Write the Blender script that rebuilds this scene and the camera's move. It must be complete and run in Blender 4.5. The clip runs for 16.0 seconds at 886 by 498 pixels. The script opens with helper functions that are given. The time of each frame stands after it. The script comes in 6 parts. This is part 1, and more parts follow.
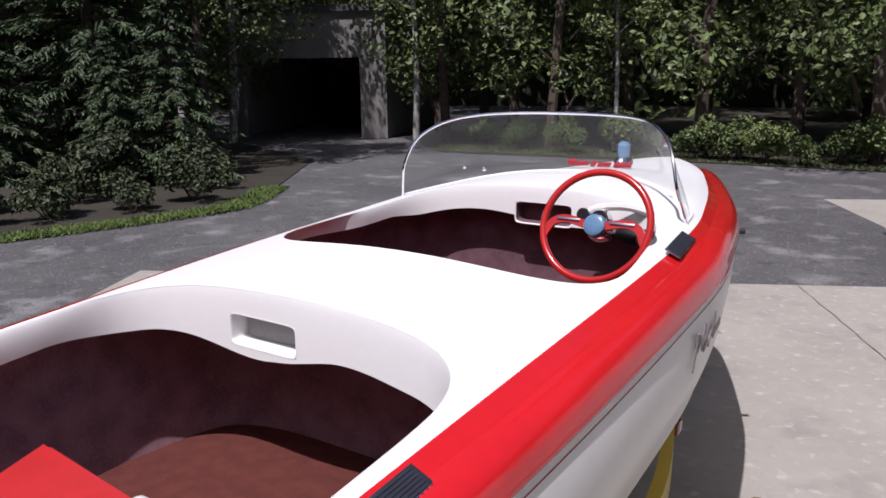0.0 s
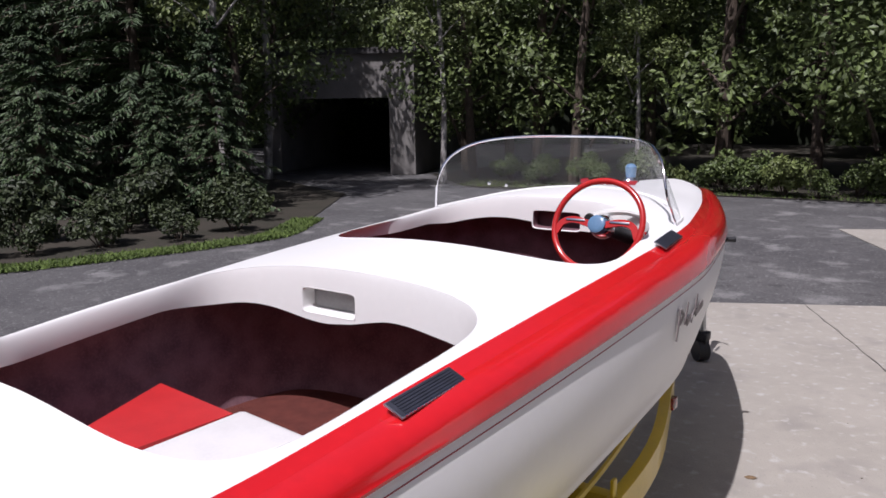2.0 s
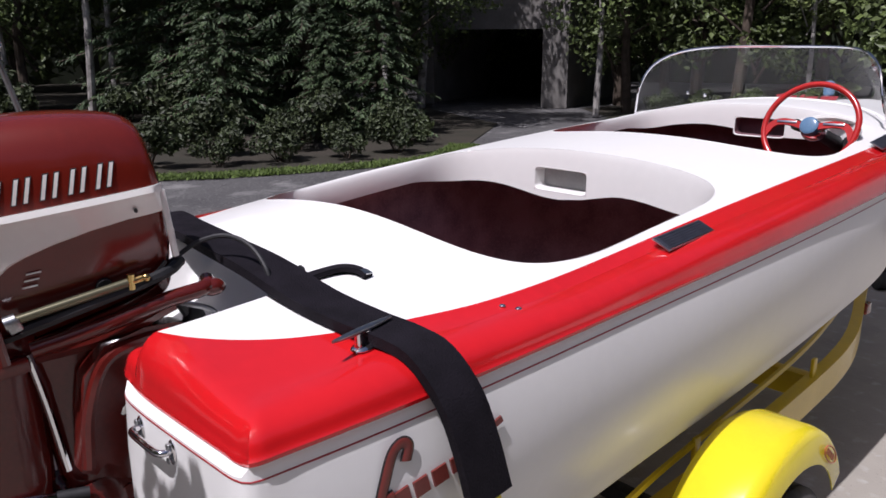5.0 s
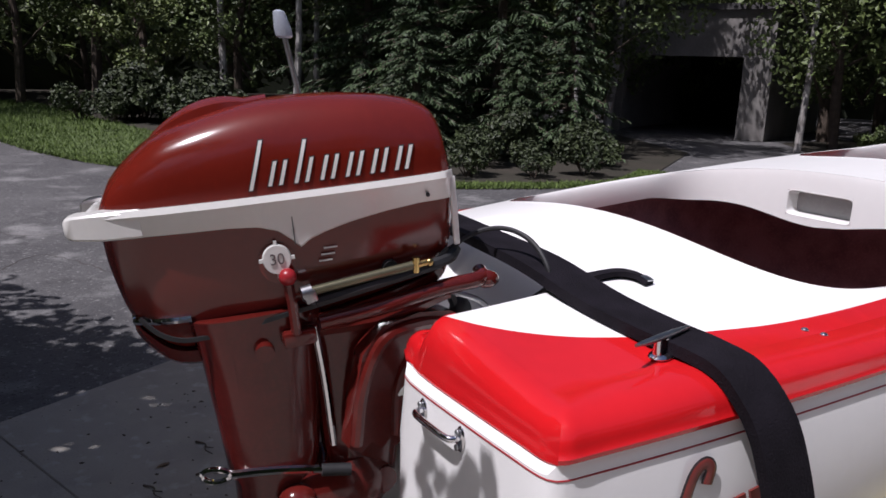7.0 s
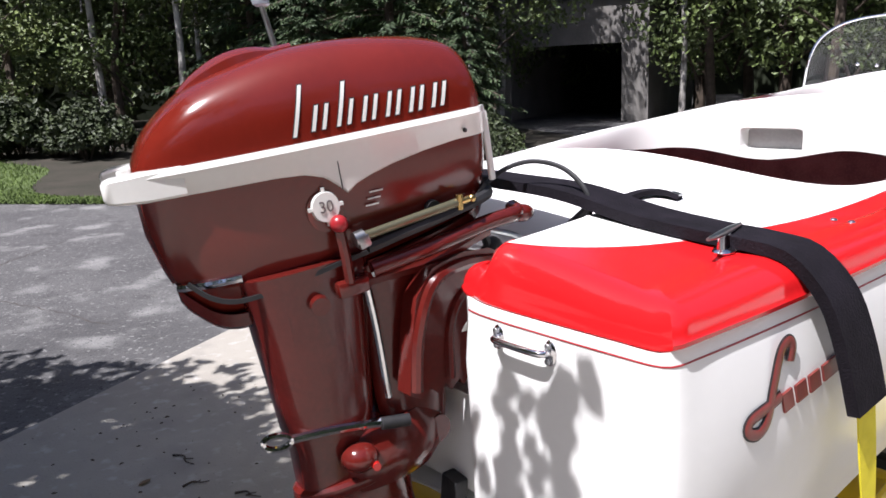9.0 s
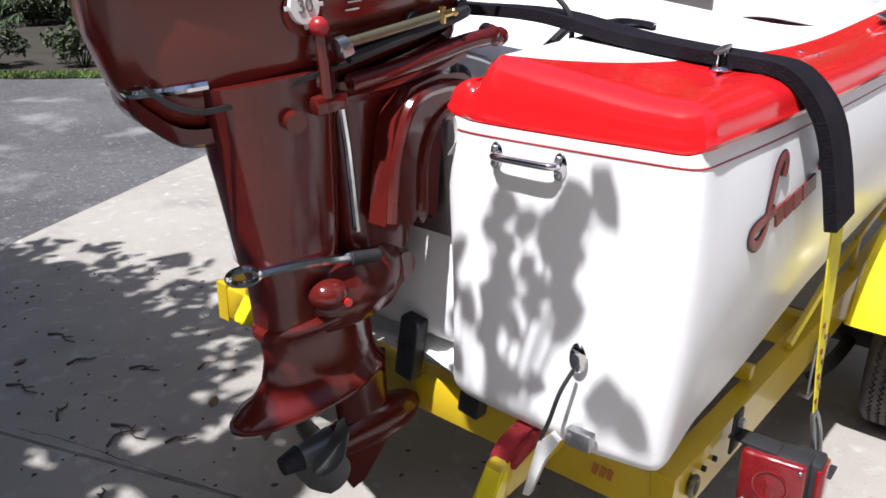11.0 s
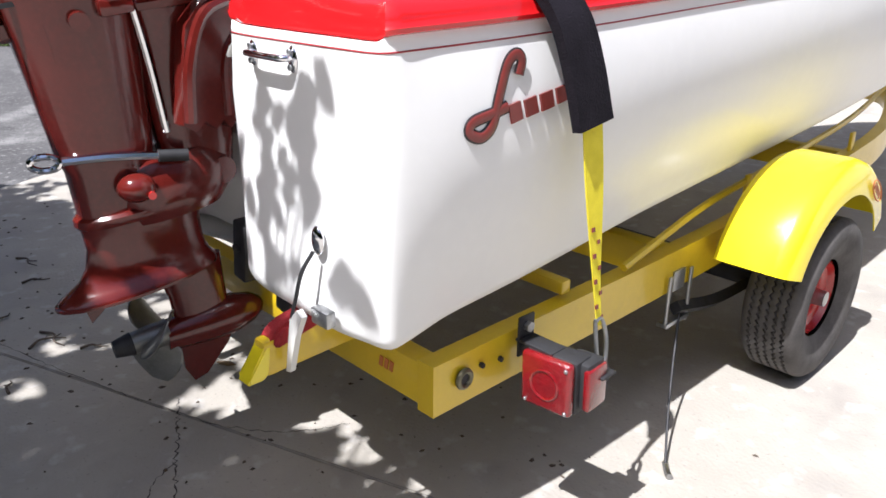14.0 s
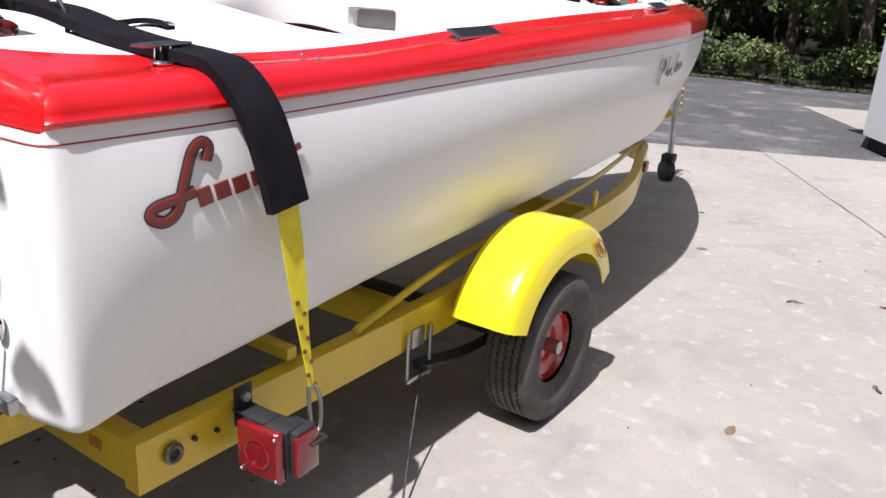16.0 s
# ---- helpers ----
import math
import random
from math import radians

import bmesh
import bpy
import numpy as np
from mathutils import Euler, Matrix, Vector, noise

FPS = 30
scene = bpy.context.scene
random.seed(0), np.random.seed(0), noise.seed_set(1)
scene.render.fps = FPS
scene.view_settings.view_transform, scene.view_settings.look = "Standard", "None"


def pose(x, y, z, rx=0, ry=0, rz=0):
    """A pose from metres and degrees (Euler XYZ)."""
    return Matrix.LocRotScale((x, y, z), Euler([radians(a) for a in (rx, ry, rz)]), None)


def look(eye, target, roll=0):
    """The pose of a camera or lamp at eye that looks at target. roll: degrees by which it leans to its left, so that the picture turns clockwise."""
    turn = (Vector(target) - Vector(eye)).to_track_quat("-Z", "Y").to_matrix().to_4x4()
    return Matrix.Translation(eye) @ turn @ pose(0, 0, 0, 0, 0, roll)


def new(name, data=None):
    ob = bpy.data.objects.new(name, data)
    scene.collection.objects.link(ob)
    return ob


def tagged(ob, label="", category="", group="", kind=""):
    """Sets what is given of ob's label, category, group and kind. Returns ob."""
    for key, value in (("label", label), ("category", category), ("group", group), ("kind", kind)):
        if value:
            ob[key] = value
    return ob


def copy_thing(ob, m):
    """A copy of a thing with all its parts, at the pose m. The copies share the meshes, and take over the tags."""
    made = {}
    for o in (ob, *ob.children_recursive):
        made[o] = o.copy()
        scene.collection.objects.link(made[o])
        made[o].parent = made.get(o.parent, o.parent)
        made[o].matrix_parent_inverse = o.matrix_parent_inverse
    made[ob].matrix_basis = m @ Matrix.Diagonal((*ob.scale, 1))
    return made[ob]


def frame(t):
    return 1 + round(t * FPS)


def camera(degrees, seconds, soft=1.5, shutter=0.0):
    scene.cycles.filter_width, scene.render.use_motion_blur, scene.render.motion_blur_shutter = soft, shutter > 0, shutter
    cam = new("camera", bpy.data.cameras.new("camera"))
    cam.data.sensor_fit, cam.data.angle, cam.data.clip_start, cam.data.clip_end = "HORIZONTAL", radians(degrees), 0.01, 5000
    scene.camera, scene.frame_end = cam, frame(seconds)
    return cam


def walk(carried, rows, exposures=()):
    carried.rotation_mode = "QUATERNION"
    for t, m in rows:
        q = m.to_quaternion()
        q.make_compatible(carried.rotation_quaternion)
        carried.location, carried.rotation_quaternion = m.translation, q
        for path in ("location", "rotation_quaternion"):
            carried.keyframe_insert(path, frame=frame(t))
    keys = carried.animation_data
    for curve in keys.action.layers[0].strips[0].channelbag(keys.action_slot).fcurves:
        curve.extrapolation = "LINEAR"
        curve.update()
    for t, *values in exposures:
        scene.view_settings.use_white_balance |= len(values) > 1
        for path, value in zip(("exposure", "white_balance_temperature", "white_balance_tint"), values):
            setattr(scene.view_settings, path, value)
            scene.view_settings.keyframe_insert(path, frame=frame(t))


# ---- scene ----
cam = camera(60.0, 16.0, soft=1.6)
PATH = [
    (0, (1.263, 0.519, 1.739), (0.155, 2.119, 1.277), -0.6),
    (0.5, (1.305, 0.389, 1.751), (0.245, 2.041, 1.365), -2.2),
    (1, (1.405, 0.279, 1.746), (0.366, 1.965, 1.466), -0.7),
    (1.5, (1.505, 0.167, 1.717), (0.374, 1.785, 1.395), -0.9),
    (2, (1.542, 0.102, 1.693), (0.368, 1.68, 1.332), -0.9),
    (2.5, (1.573, -0.009, 1.68), (0.393, 1.561, 1.306), -1.8),
    (3, (1.582, -0.101, 1.654), (0.393, 1.456, 1.249), -0.5),
    (3.2, (1.584, -0.134, 1.646), (0.392, 1.413, 1.217), -0.5),
    (5.3, (1.495, -0.376, 1.553), (0.038, 0.892, 1.034), 0.0),
    (5.5, (1.473, -0.384, 1.548), (-0.016, 0.844, 1.025), -0.0),
    (6, (1.442, -0.411, 1.53), (-0.124, 0.72, 1.012), 0.3),
    (6.5, (1.412, -0.456, 1.513), (-0.215, 0.589, 1.0), 1.2),
    (7, (1.356, -0.507, 1.502), (-0.317, 0.487, 1.04), 2.1),
    (7.5, (1.256, -0.558, 1.497), (-0.468, 0.375, 1.097), 0.8),
    (8, (1.272, -0.633, 1.483), (-0.46, 0.29, 1.1), -0.3),
    (8.5, (1.248, -0.69, 1.435), (-0.362, 0.425, 1.031), -0.7),
    (9, (1.229, -0.739, 1.376), (-0.3, 0.472, 0.934), -2.6),
    (9.2, (1.218, -0.751, 1.356), (-0.286, 0.483, 0.891), -2.1),
    (11.3, (1.015, -0.886, 1.204), (-0.15, 0.58, 0.501), 0.6),
    (11.5, (1.022, -0.884, 1.186), (-0.136, 0.585, 0.479), 0.3),
    (12, (1.07, -0.927, 1.123), (-0.189, 0.439, 0.382), -0.9),
    (12.5, (1.16, -0.908, 1.092), (-0.185, 0.349, 0.313), 1.4),
    (13, (1.298, -0.818, 1.092), (-0.087, 0.381, 0.291), 0.7),
    (13.5, (1.423, -0.711, 1.103), (0.03, 0.494, 0.322), -0.1),
    (14, (1.511, -0.623, 1.124), (0.181, 0.677, 0.39), 0.6),
    (14.5, (1.607, -0.558, 1.142), (0.341, 0.821, 0.438), 0.7),
    (15, (1.686, -0.518, 1.165), (0.498, 0.949, 0.503), 1.0),
    (15.5, (1.708, -0.489, 1.184), (0.608, 1.048, 0.532), 2.8),
    (16, (1.737, -0.489, 1.225), (0.687, 1.091, 0.592), 3.6),
]
EXPOSURES = [(0.0, 0.1, 5950, 21), (3.2, 0.05, 5950, 21), (5.5, 0.0, 5950, 21), (7.0, 0.0, 5950, 21), (8.0, 0.74, 6000, 20), (9.0, 0.97, 6000, 16), (11.5, 0.8, 5850, 14), (12.5, 1.0, 5900, 13), (13.5, 1.27, 5900, 13), (14.5, 1.13, 5900, 15), (16.0, 0.70, 5980, 17)]
walk(cam, [(t, look(eye, target, roll)) for t, eye, target, roll in PATH], EXPOSURES)

# ---- daylight ----
world = bpy.data.worlds.new("sky")
scene.world = world
world.use_nodes = True
wn = world.node_tree
sky = wn.nodes.new("ShaderNodeTexSky")
sky.sky_type, sky.sun_disc = "NISHITA", False
sky.air_density, sky.dust_density, sky.ozone_density = 0.8, 3.0, 0.6
sky.sun_elevation, sky.sun_rotation = radians(62), radians(180)
wn.links.new(sky.outputs["Color"], wn.nodes["Background"].inputs["Color"])
wn.nodes["Background"].inputs["Strength"].default_value = 0.07
sun = new("sun", bpy.data.lights.new("sun", "SUN"))
sun.data.energy, sun.data.angle, sun.data.color = 4.4, radians(0.55), (1.0, 0.96, 0.90)
sun.matrix_world = look((0.3, -5.2, 10.0), (0, 0, 0))


# ---- materials ----
def material(name, base, rough=0.5, metal=0.0, spots=None, scale=8.0, amount=0.15, bump=0.0, bump_scale=60.0, coat=0.0,
             random_tint=0.0, spec=0.5, trans=0.0, specks=None):
    """A surface with its base colour varied at two scales, a little relief, and gloss."""
    m = bpy.data.materials.new(name)
    m.use_nodes = True
    nt = m.node_tree
    b = nt.nodes["Principled BSDF"]
    b.inputs["Roughness"].default_value = rough
    b.inputs["Metallic"].default_value = metal
    b.inputs["Coat Weight"].default_value = coat
    b.inputs["Coat Roughness"].default_value = 0.04
    b.inputs["Specular IOR Level"].default_value = spec
    b.inputs["Transmission Weight"].default_value = trans
    co = nt.nodes.new("ShaderNodeTexCoord")
    big, small = nt.nodes.new("ShaderNodeTexNoise"), nt.nodes.new("ShaderNodeTexNoise")
    big.inputs["Scale"].default_value, big.inputs["Detail"].default_value = scale, 5
    small.inputs["Scale"].default_value, small.inputs["Detail"].default_value = scale * 11, 4
    mix, mix2 = nt.nodes.new("ShaderNodeMix"), nt.nodes.new("ShaderNodeMix")
    mix.data_type = mix2.data_type = "RGBA"
    dark = spots or tuple(c * (1 - amount) for c in base)
    lite = tuple(min(1, c * (1 + amount * 0.6)) for c in base)
    ramp = nt.nodes.new("ShaderNodeMapRange")
    ramp.inputs["From Min"].default_value, ramp.inputs["From Max"].default_value = 0.35, 0.65
    nt.links.new(co.outputs["Object"], big.inputs["Vector"])
    nt.links.new(co.outputs["Object"], small.inputs["Vector"])
    nt.links.new(big.outputs["Fac"], ramp.inputs["Value"])
    nt.links.new(ramp.outputs["Result"], mix.inputs["Factor"])
    mix.inputs["A"].default_value, mix.inputs["B"].default_value = (*base, 1), (*dark, 1)
    ramp2 = nt.nodes.new("ShaderNodeMapRange")
    ramp2.inputs["From Min"].default_value, ramp2.inputs["From Max"].default_value = 0.45, 0.75
    nt.links.new(small.outputs["Fac"], ramp2.inputs["Value"])
    ramp2.inputs["To Max"].default_value = 0.5
    nt.links.new(ramp2.outputs["Result"], mix2.inputs["Factor"])
    nt.links.new(mix.outputs["Result"], mix2.inputs["A"])
    mix2.inputs["B"].default_value = (*lite, 1)
    out = mix2.outputs["Result"]
    for colour, size, low, high in specks or ():
        grain, cutoff, blend = nt.nodes.new("ShaderNodeTexNoise"), nt.nodes.new("ShaderNodeMapRange"), nt.nodes.new("ShaderNodeMix")
        blend.data_type = "RGBA"
        grain.inputs["Scale"].default_value, grain.inputs["Detail"].default_value = size, 3
        cutoff.inputs["From Min"].default_value, cutoff.inputs["From Max"].default_value = low, high
        nt.links.new(co.outputs["Object"], grain.inputs["Vector"])
        nt.links.new(grain.outputs["Fac"], cutoff.inputs["Value"])
        nt.links.new(cutoff.outputs["Result"], blend.inputs["Factor"])
        nt.links.new(out, blend.inputs["A"])
        blend.inputs["B"].default_value = (*colour, 1)
        out = blend.outputs["Result"]
    if random_tint:
        geo, hsv = nt.nodes.new("ShaderNodeNewGeometry"), nt.nodes.new("ShaderNodeHueSaturation")
        val = nt.nodes.new("ShaderNodeMapRange")
        val.inputs["To Min"].default_value, val.inputs["To Max"].default_value = 1 - random_tint, 1 + random_tint
        nt.links.new(geo.outputs["Random Per Island"], val.inputs["Value"])
        nt.links.new(val.outputs["Result"], hsv.inputs["Value"])
        nt.links.new(out, hsv.inputs["Color"])
        out = hsv.outputs["Color"]
    nt.links.new(out, b.inputs["Base Color"])
    rr = nt.nodes.new("ShaderNodeMapRange")
    rr.inputs["To Min"].default_value, rr.inputs["To Max"].default_value = rough * 0.8, min(1, rough * 1.25)
    nt.links.new(big.outputs["Fac"], rr.inputs["Value"])
    nt.links.new(rr.outputs["Result"], b.inputs["Roughness"])
    if bump:
        n, bm_ = nt.nodes.new("ShaderNodeTexNoise"), nt.nodes.new("ShaderNodeBump")
        n.inputs["Scale"].default_value, n.inputs["Detail"].default_value = bump_scale, 6
        bm_.inputs["Strength"].default_value, bm_.inputs["Distance"].default_value = bump, 0.01
        nt.links.new(co.outputs["Object"], n.inputs["Vector"])
        nt.links.new(n.outputs["Fac"], bm_.inputs["Height"])
        nt.links.new(bm_.outputs["Normal"], b.inputs["Normal"])
    return m


M = {}
M["white"] = material("white_gelcoat", (0.82, 0.815, 0.79), 0.30, amount=0.03, scale=3, coat=0.12, spec=0.12)
M["red"] = material("red_gelcoat", (0.62, 0.012, 0.014), 0.14, amount=0.10, scale=3, coat=0.5)
M["stripe"] = material("red_pinstripe", (0.35, 0.02, 0.025), 0.3)
M["maroon"] = material("maroon_enamel", (0.150, 0.014, 0.008), 0.13, amount=0.12, scale=6, coat=0.35)
M["maroon_dark"] = material("maroon_casting", (0.110, 0.012, 0.009), 0.16, amount=0.25, scale=9, coat=0.15, bump=0.10, bump_scale=16)
M["maroon_gloss"] = material("maroon_lower_cowl_enamel", (0.135, 0.015, 0.009), 0.18, amount=0.15, scale=7, coat=0.2)
M["bright_red"] = material("red_enamel", (0.46, 0.018, 0.014), 0.2, coat=0.5)
M["cream"] = material("white_enamel", (0.74, 0.73, 0.69), 0.25, amount=0.05, scale=6, coat=0.3)
M["chrome"] = material("chrome", (0.78, 0.78, 0.80), 0.08, 1.0, amount=0.1)
M["steel"] = material("galvanised_steel", (0.45, 0.46, 0.47), 0.35, 1.0, amount=0.3, scale=20)
M["black"] = material("black_rubber", (0.018, 0.018, 0.020), 0.6, amount=0.4, scale=30, bump=0.05)
M["foam"] = material("black_foam_sleeve", (0.011, 0.009, 0.013), 0.85, spec=0.15, amount=0.4, scale=18, bump=0.35, bump_scale=250)
M["yellow"] = material("yellow_trailer_paint", (0.66, 0.46, 0.012), 0.30, amount=0.10, scale=7, coat=0.3, bump=0.03)
M["yellow_bright"] = material("yellow_fender_paint", (0.80, 0.66, 0.010), 0.22, amount=0.05, scale=7, coat=0.4)
M["webbing"] = material("yellow_webbing", (0.80, 0.68, 0.02), 0.7, amount=0.12, scale=40, bump=0.3, bump_scale=400)
M["tyre"] = material("tyre_rubber", (0.085, 0.078, 0.074), 0.8, amount=0.35, scale=14, bump=0.1)
# the rear liner's maroon, darkened for the deeper shade of the front cockpit
M["liner_front_shaded"] = material("shade_darkened_liner", (0.15, 0.070, 0.085), 0.8, amount=0.4, scale=12, bump=0.1)
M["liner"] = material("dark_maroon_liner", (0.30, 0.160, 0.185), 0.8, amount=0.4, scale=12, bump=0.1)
M["seat_red"] = material("red_vinyl", (0.50, 0.022, 0.022), 0.38, amount=0.1, scale=10, bump=0.06, bump_scale=200)
M["seat_white"] = material("white_vinyl", (0.72, 0.70, 0.68), 0.4, amount=0.08, scale=10, bump=0.06, bump_scale=200)
M["carpet"] = material("rust_carpet", (0.11, 0.022, 0.014), 0.9, amount=0.3, scale=20, bump=0.4, bump_scale=300)
M["lens"] = material("red_lamp_lens", (0.19, 0.005, 0.008), 0.12, amount=0.25, scale=60, coat=0.7, bump=0.25, bump_scale=180)
M["logo"] = material("brown_red_badge", (0.19, 0.032, 0.026), 0.35, amount=0.2, scale=40)
M["badge_grey"] = material("grey_script", (0.16, 0.13, 0.13), 0.4, amount=0.2, scale=40)
M["pocket_shade"] = material("shade_grey_recess", (0.36, 0.36, 0.355), 0.6, amount=0.2)
M["brass"] = material("brass", (0.60, 0.42, 0.16), 0.25, 1.0)
M["pipe"] = material("olive_metal_pipe", (0.17, 0.16, 0.10), 0.32, 0.6, amount=0.2)
M["grip"] = material("black_step_tread", (0.030, 0.032, 0.045), 0.5, amount=0.3, scale=30)
M["concrete"] = material("worn_concrete", (0.340, 0.315, 0.272), 0.85, spots=(0.290, 0.268, 0.230), scale=1.0, bump=0.3, bump_scale=90,
                         specks=[((0.255, 0.236, 0.210), 3.3, 0.56, 0.74), ((0.235, 0.218, 0.195), 1.6, 0.62, 0.78), ((0.25, 0.225, 0.20), 75, 0.64, 0.72), ((0.42, 0.40, 0.37), 14, 0.58, 0.75)])
M["asphalt"] = material("weathered_asphalt", (0.098, 0.095, 0.094), 0.9, spots=(0.062, 0.060, 0.061), scale=0.7, bump=0.8, bump_scale=60,
                        specks=[((0.20, 0.196, 0.19), 1.9, 0.55, 0.70), ((0.06, 0.058, 0.058), 4.1, 0.58, 0.70), ((0.20, 0.196, 0.19), 34, 0.60, 0.70), ((0.035, 0.034, 0.035), 55, 0.60, 0.68)])
M["joint"] = material("dirt_filled_joint", (0.20, 0.18, 0.155), 0.95)
M["grass"] = material("lawn_grass", (0.100, 0.150, 0.026), 0.8, spots=(0.060, 0.092, 0.020), scale=1.5, random_tint=0.4)
M["soil"] = material("shade_dark_litter_soil", (0.036, 0.029, 0.020), 0.95, spots=(0.022, 0.021, 0.012), scale=1.5, bump=0.6, bump_scale=20)
M["leaf"] = material("broadleaf_foliage", (0.100, 0.134, 0.036), 0.55, spots=(0.058, 0.086, 0.024), scale=0.8, random_tint=0.5)
# broadleaf green darkened to stand for the shade at the wood's edge
M["leaf_shaded"] = material("shade_darkened_undergrowth", (0.046, 0.062, 0.020), 0.6, spots=(0.026, 0.038, 0.014), scale=0.8, random_tint=0.5)
M["leaf_light"] = material("light_broadleaf_foliage", (0.160, 0.196, 0.060), 0.55, spots=(0.095, 0.125, 0.036), scale=0.8, random_tint=0.5)
M["needle"] = material("spruce_needles", (0.066, 0.104, 0.040), 0.6, spots=(0.038, 0.064, 0.026), scale=1.0, random_tint=0.45)
M["bark"] = material("grey_brown_bark", (0.10, 0.075, 0.055), 0.9, amount=0.4, scale=6, bump=0.8, bump_scale=25)
M["birch"] = material("birch_bark", (0.42, 0.40, 0.37), 0.8, spots=(0.12, 0.105, 0.095), scale=5, bump=0.4, bump_scale=25)
M["siding"] = material("grey_garage_siding", (0.24, 0.225, 0.21), 0.8, amount=0.2, scale=1.5, bump=0.15, bump_scale=8)
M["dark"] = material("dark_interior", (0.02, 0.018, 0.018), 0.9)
M["house_white"] = material("white_house_siding", (0.72, 0.72, 0.73), 0.6, amount=0.05, scale=2)
M["dry_leaf"] = material("dry_leaf", (0.20, 0.13, 0.07), 0.8, amount=0.3, scale=40)
M["fascia"] = material("grey_fascia_paint", (0.20, 0.195, 0.20), 0.6, amount=0.1, scale=3)
M["roof"] = material("dark_shingles", (0.09, 0.085, 0.085), 0.9, amount=0.3, scale=9, bump=0.4)
M["blue"] = material("blue_enamel_hub", (0.13, 0.24, 0.38), 0.2, coat=0.4)
M["lamp_plastic"] = material("frosted_lamp_plastic", (0.55, 0.60, 0.68), 0.3, trans=0.2)
M["print_red"] = material("faded_red_print", (0.50, 0.16, 0.04), 0.5)
M["bunk_red"] = material("worn_red_carpet", (0.36, 0.02, 0.025), 0.95, amount=0.4, scale=30, bump=0.5, bump_scale=260)
M["prop"] = material("dull_aluminium", (0.24, 0.24, 0.225), 0.42, 0.7, amount=0.25, scale=20)
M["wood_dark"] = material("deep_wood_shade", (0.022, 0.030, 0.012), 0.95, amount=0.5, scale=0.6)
M["turf"] = material("turf", (0.085, 0.125, 0.03), 0.9, spots=(0.055, 0.08, 0.022), scale=1.6, bump=0.5, bump_scale=30)
M["crack"] = material("dark_crack", (0.06, 0.05, 0.045), 0.95)

glass = bpy.data.materials.new("clear_acrylic")
glass.use_nodes = True
gn_ = glass.node_tree
gn_.nodes.remove(gn_.nodes["Principled BSDF"])
clear, gloss, mixer, fres = (gn_.nodes.new(k) for k in ("ShaderNodeBsdfTransparent", "ShaderNodeBsdfGlossy", "ShaderNodeMixShader", "ShaderNodeLayerWeight"))
clear.inputs["Color"].default_value = (0.90, 0.915, 0.92, 1)
gloss.inputs["Roughness"].default_value = 0.02
fres.inputs["Blend"].default_value = 0.5
steep, share = gn_.nodes.new("ShaderNodeMath"), gn_.nodes.new("ShaderNodeMapRange")
steep.operation = "POWER"
steep.inputs[1].default_value = 4.0
share.inputs["To Min"].default_value, share.inputs["To Max"].default_value = 0.035, 0.55
gn_.links.new(fres.outputs["Facing"], steep.inputs[0])
gn_.links.new(steep.outputs["Value"], share.inputs["Value"])
gn_.links.new(share.outputs["Result"], mixer.inputs["Fac"])
gn_.links.new(clear.outputs["BSDF"], mixer.inputs[1])
gn_.links.new(gloss.outputs["BSDF"], mixer.inputs[2])
gn_.links.new(mixer.outputs["Shader"], gn_.nodes["Material Output"].inputs["Surface"])
M["glass"] = glass


# ---- making meshes ----
def link(name, me, mat, parent=None, label="", smooth=True):
    ob = new(name, me)
    if mat:
        me.materials.append(M[mat] if isinstance(mat, str) else mat)
    if smooth:
        for p in me.polygons:
            p.use_smooth = True
        me.set_sharp_from_angle(angle=radians(38))
    if parent:
        ob.parent = parent
    if label:
        ob["label"] = label
    return ob


def part(name, bm, mat, parent=None, label="", smooth=True):
    me = bpy.data.meshes.new(name)
    bmesh.ops.recalc_face_normals(bm, faces=bm.faces[:])
    bm.to_mesh(me)
    bm.free()
    return link(name, me, mat, parent, label, smooth)


def thing(name, label, category, place=(0, 0, 0), rot=(0, 0, 0), group="", kind=""):
    ob = new(name)
    ob.empty_display_size = 0.1
    ob.matrix_basis = pose(*place, *rot)
    return tagged(ob, label, category, group, kind)


def box(bm, size, at=(0, 0, 0), rot=(0, 0, 0), bevel=0.0, seg=2):
    r = bmesh.ops.create_cube(bm, size=1, matrix=pose(*at, *rot) @ Matrix.Diagonal((*size, 1)))
    if bevel:
        es = {e for v in r["verts"] for e in v.link_edges}
        bmesh.ops.bevel(bm, geom=list(es), offset=bevel, segments=seg, profile=0.5, affect="EDGES")


def cyl(bm, a, b, r1, r2=None, seg=16, caps=True):
    a, b = Vector(a), Vector(b)
    d = b - a
    m = Matrix.Translation((a + b) / 2) @ d.to_track_quat("Z", "Y").to_matrix().to_4x4()
    bmesh.ops.create_cone(bm, cap_ends=caps, segments=seg, radius1=r1, radius2=r1 if r2 is None else r2, depth=d.length, matrix=m)


def ball(bm, at, r, scale=(1, 1, 1), u=16, v=10):
    bmesh.ops.create_uvsphere(bm, u_segments=u, v_segments=v, radius=r, matrix=Matrix.Translation(at) @ Matrix.Diagonal((*scale, 1)))


def loft(bm, rings, closed=True, cap=True):
    """Skin over rings of equally many points."""
    vs = [[bm.verts.new(p) for p in ring] for ring in rings]
    n = len(vs[0])
    for a, b in zip(vs, vs[1:]):
        for i in range(n if closed else n - 1):
            j = (i + 1) % n
            try:
                bm.faces.new((a[i], a[j], b[j], b[i]))
            except ValueError:
                pass
    if cap and closed:
        for ring in (vs[0], vs[-1]):
            try:
                bm.faces.new(ring)
            except ValueError:
                pass
    return vs


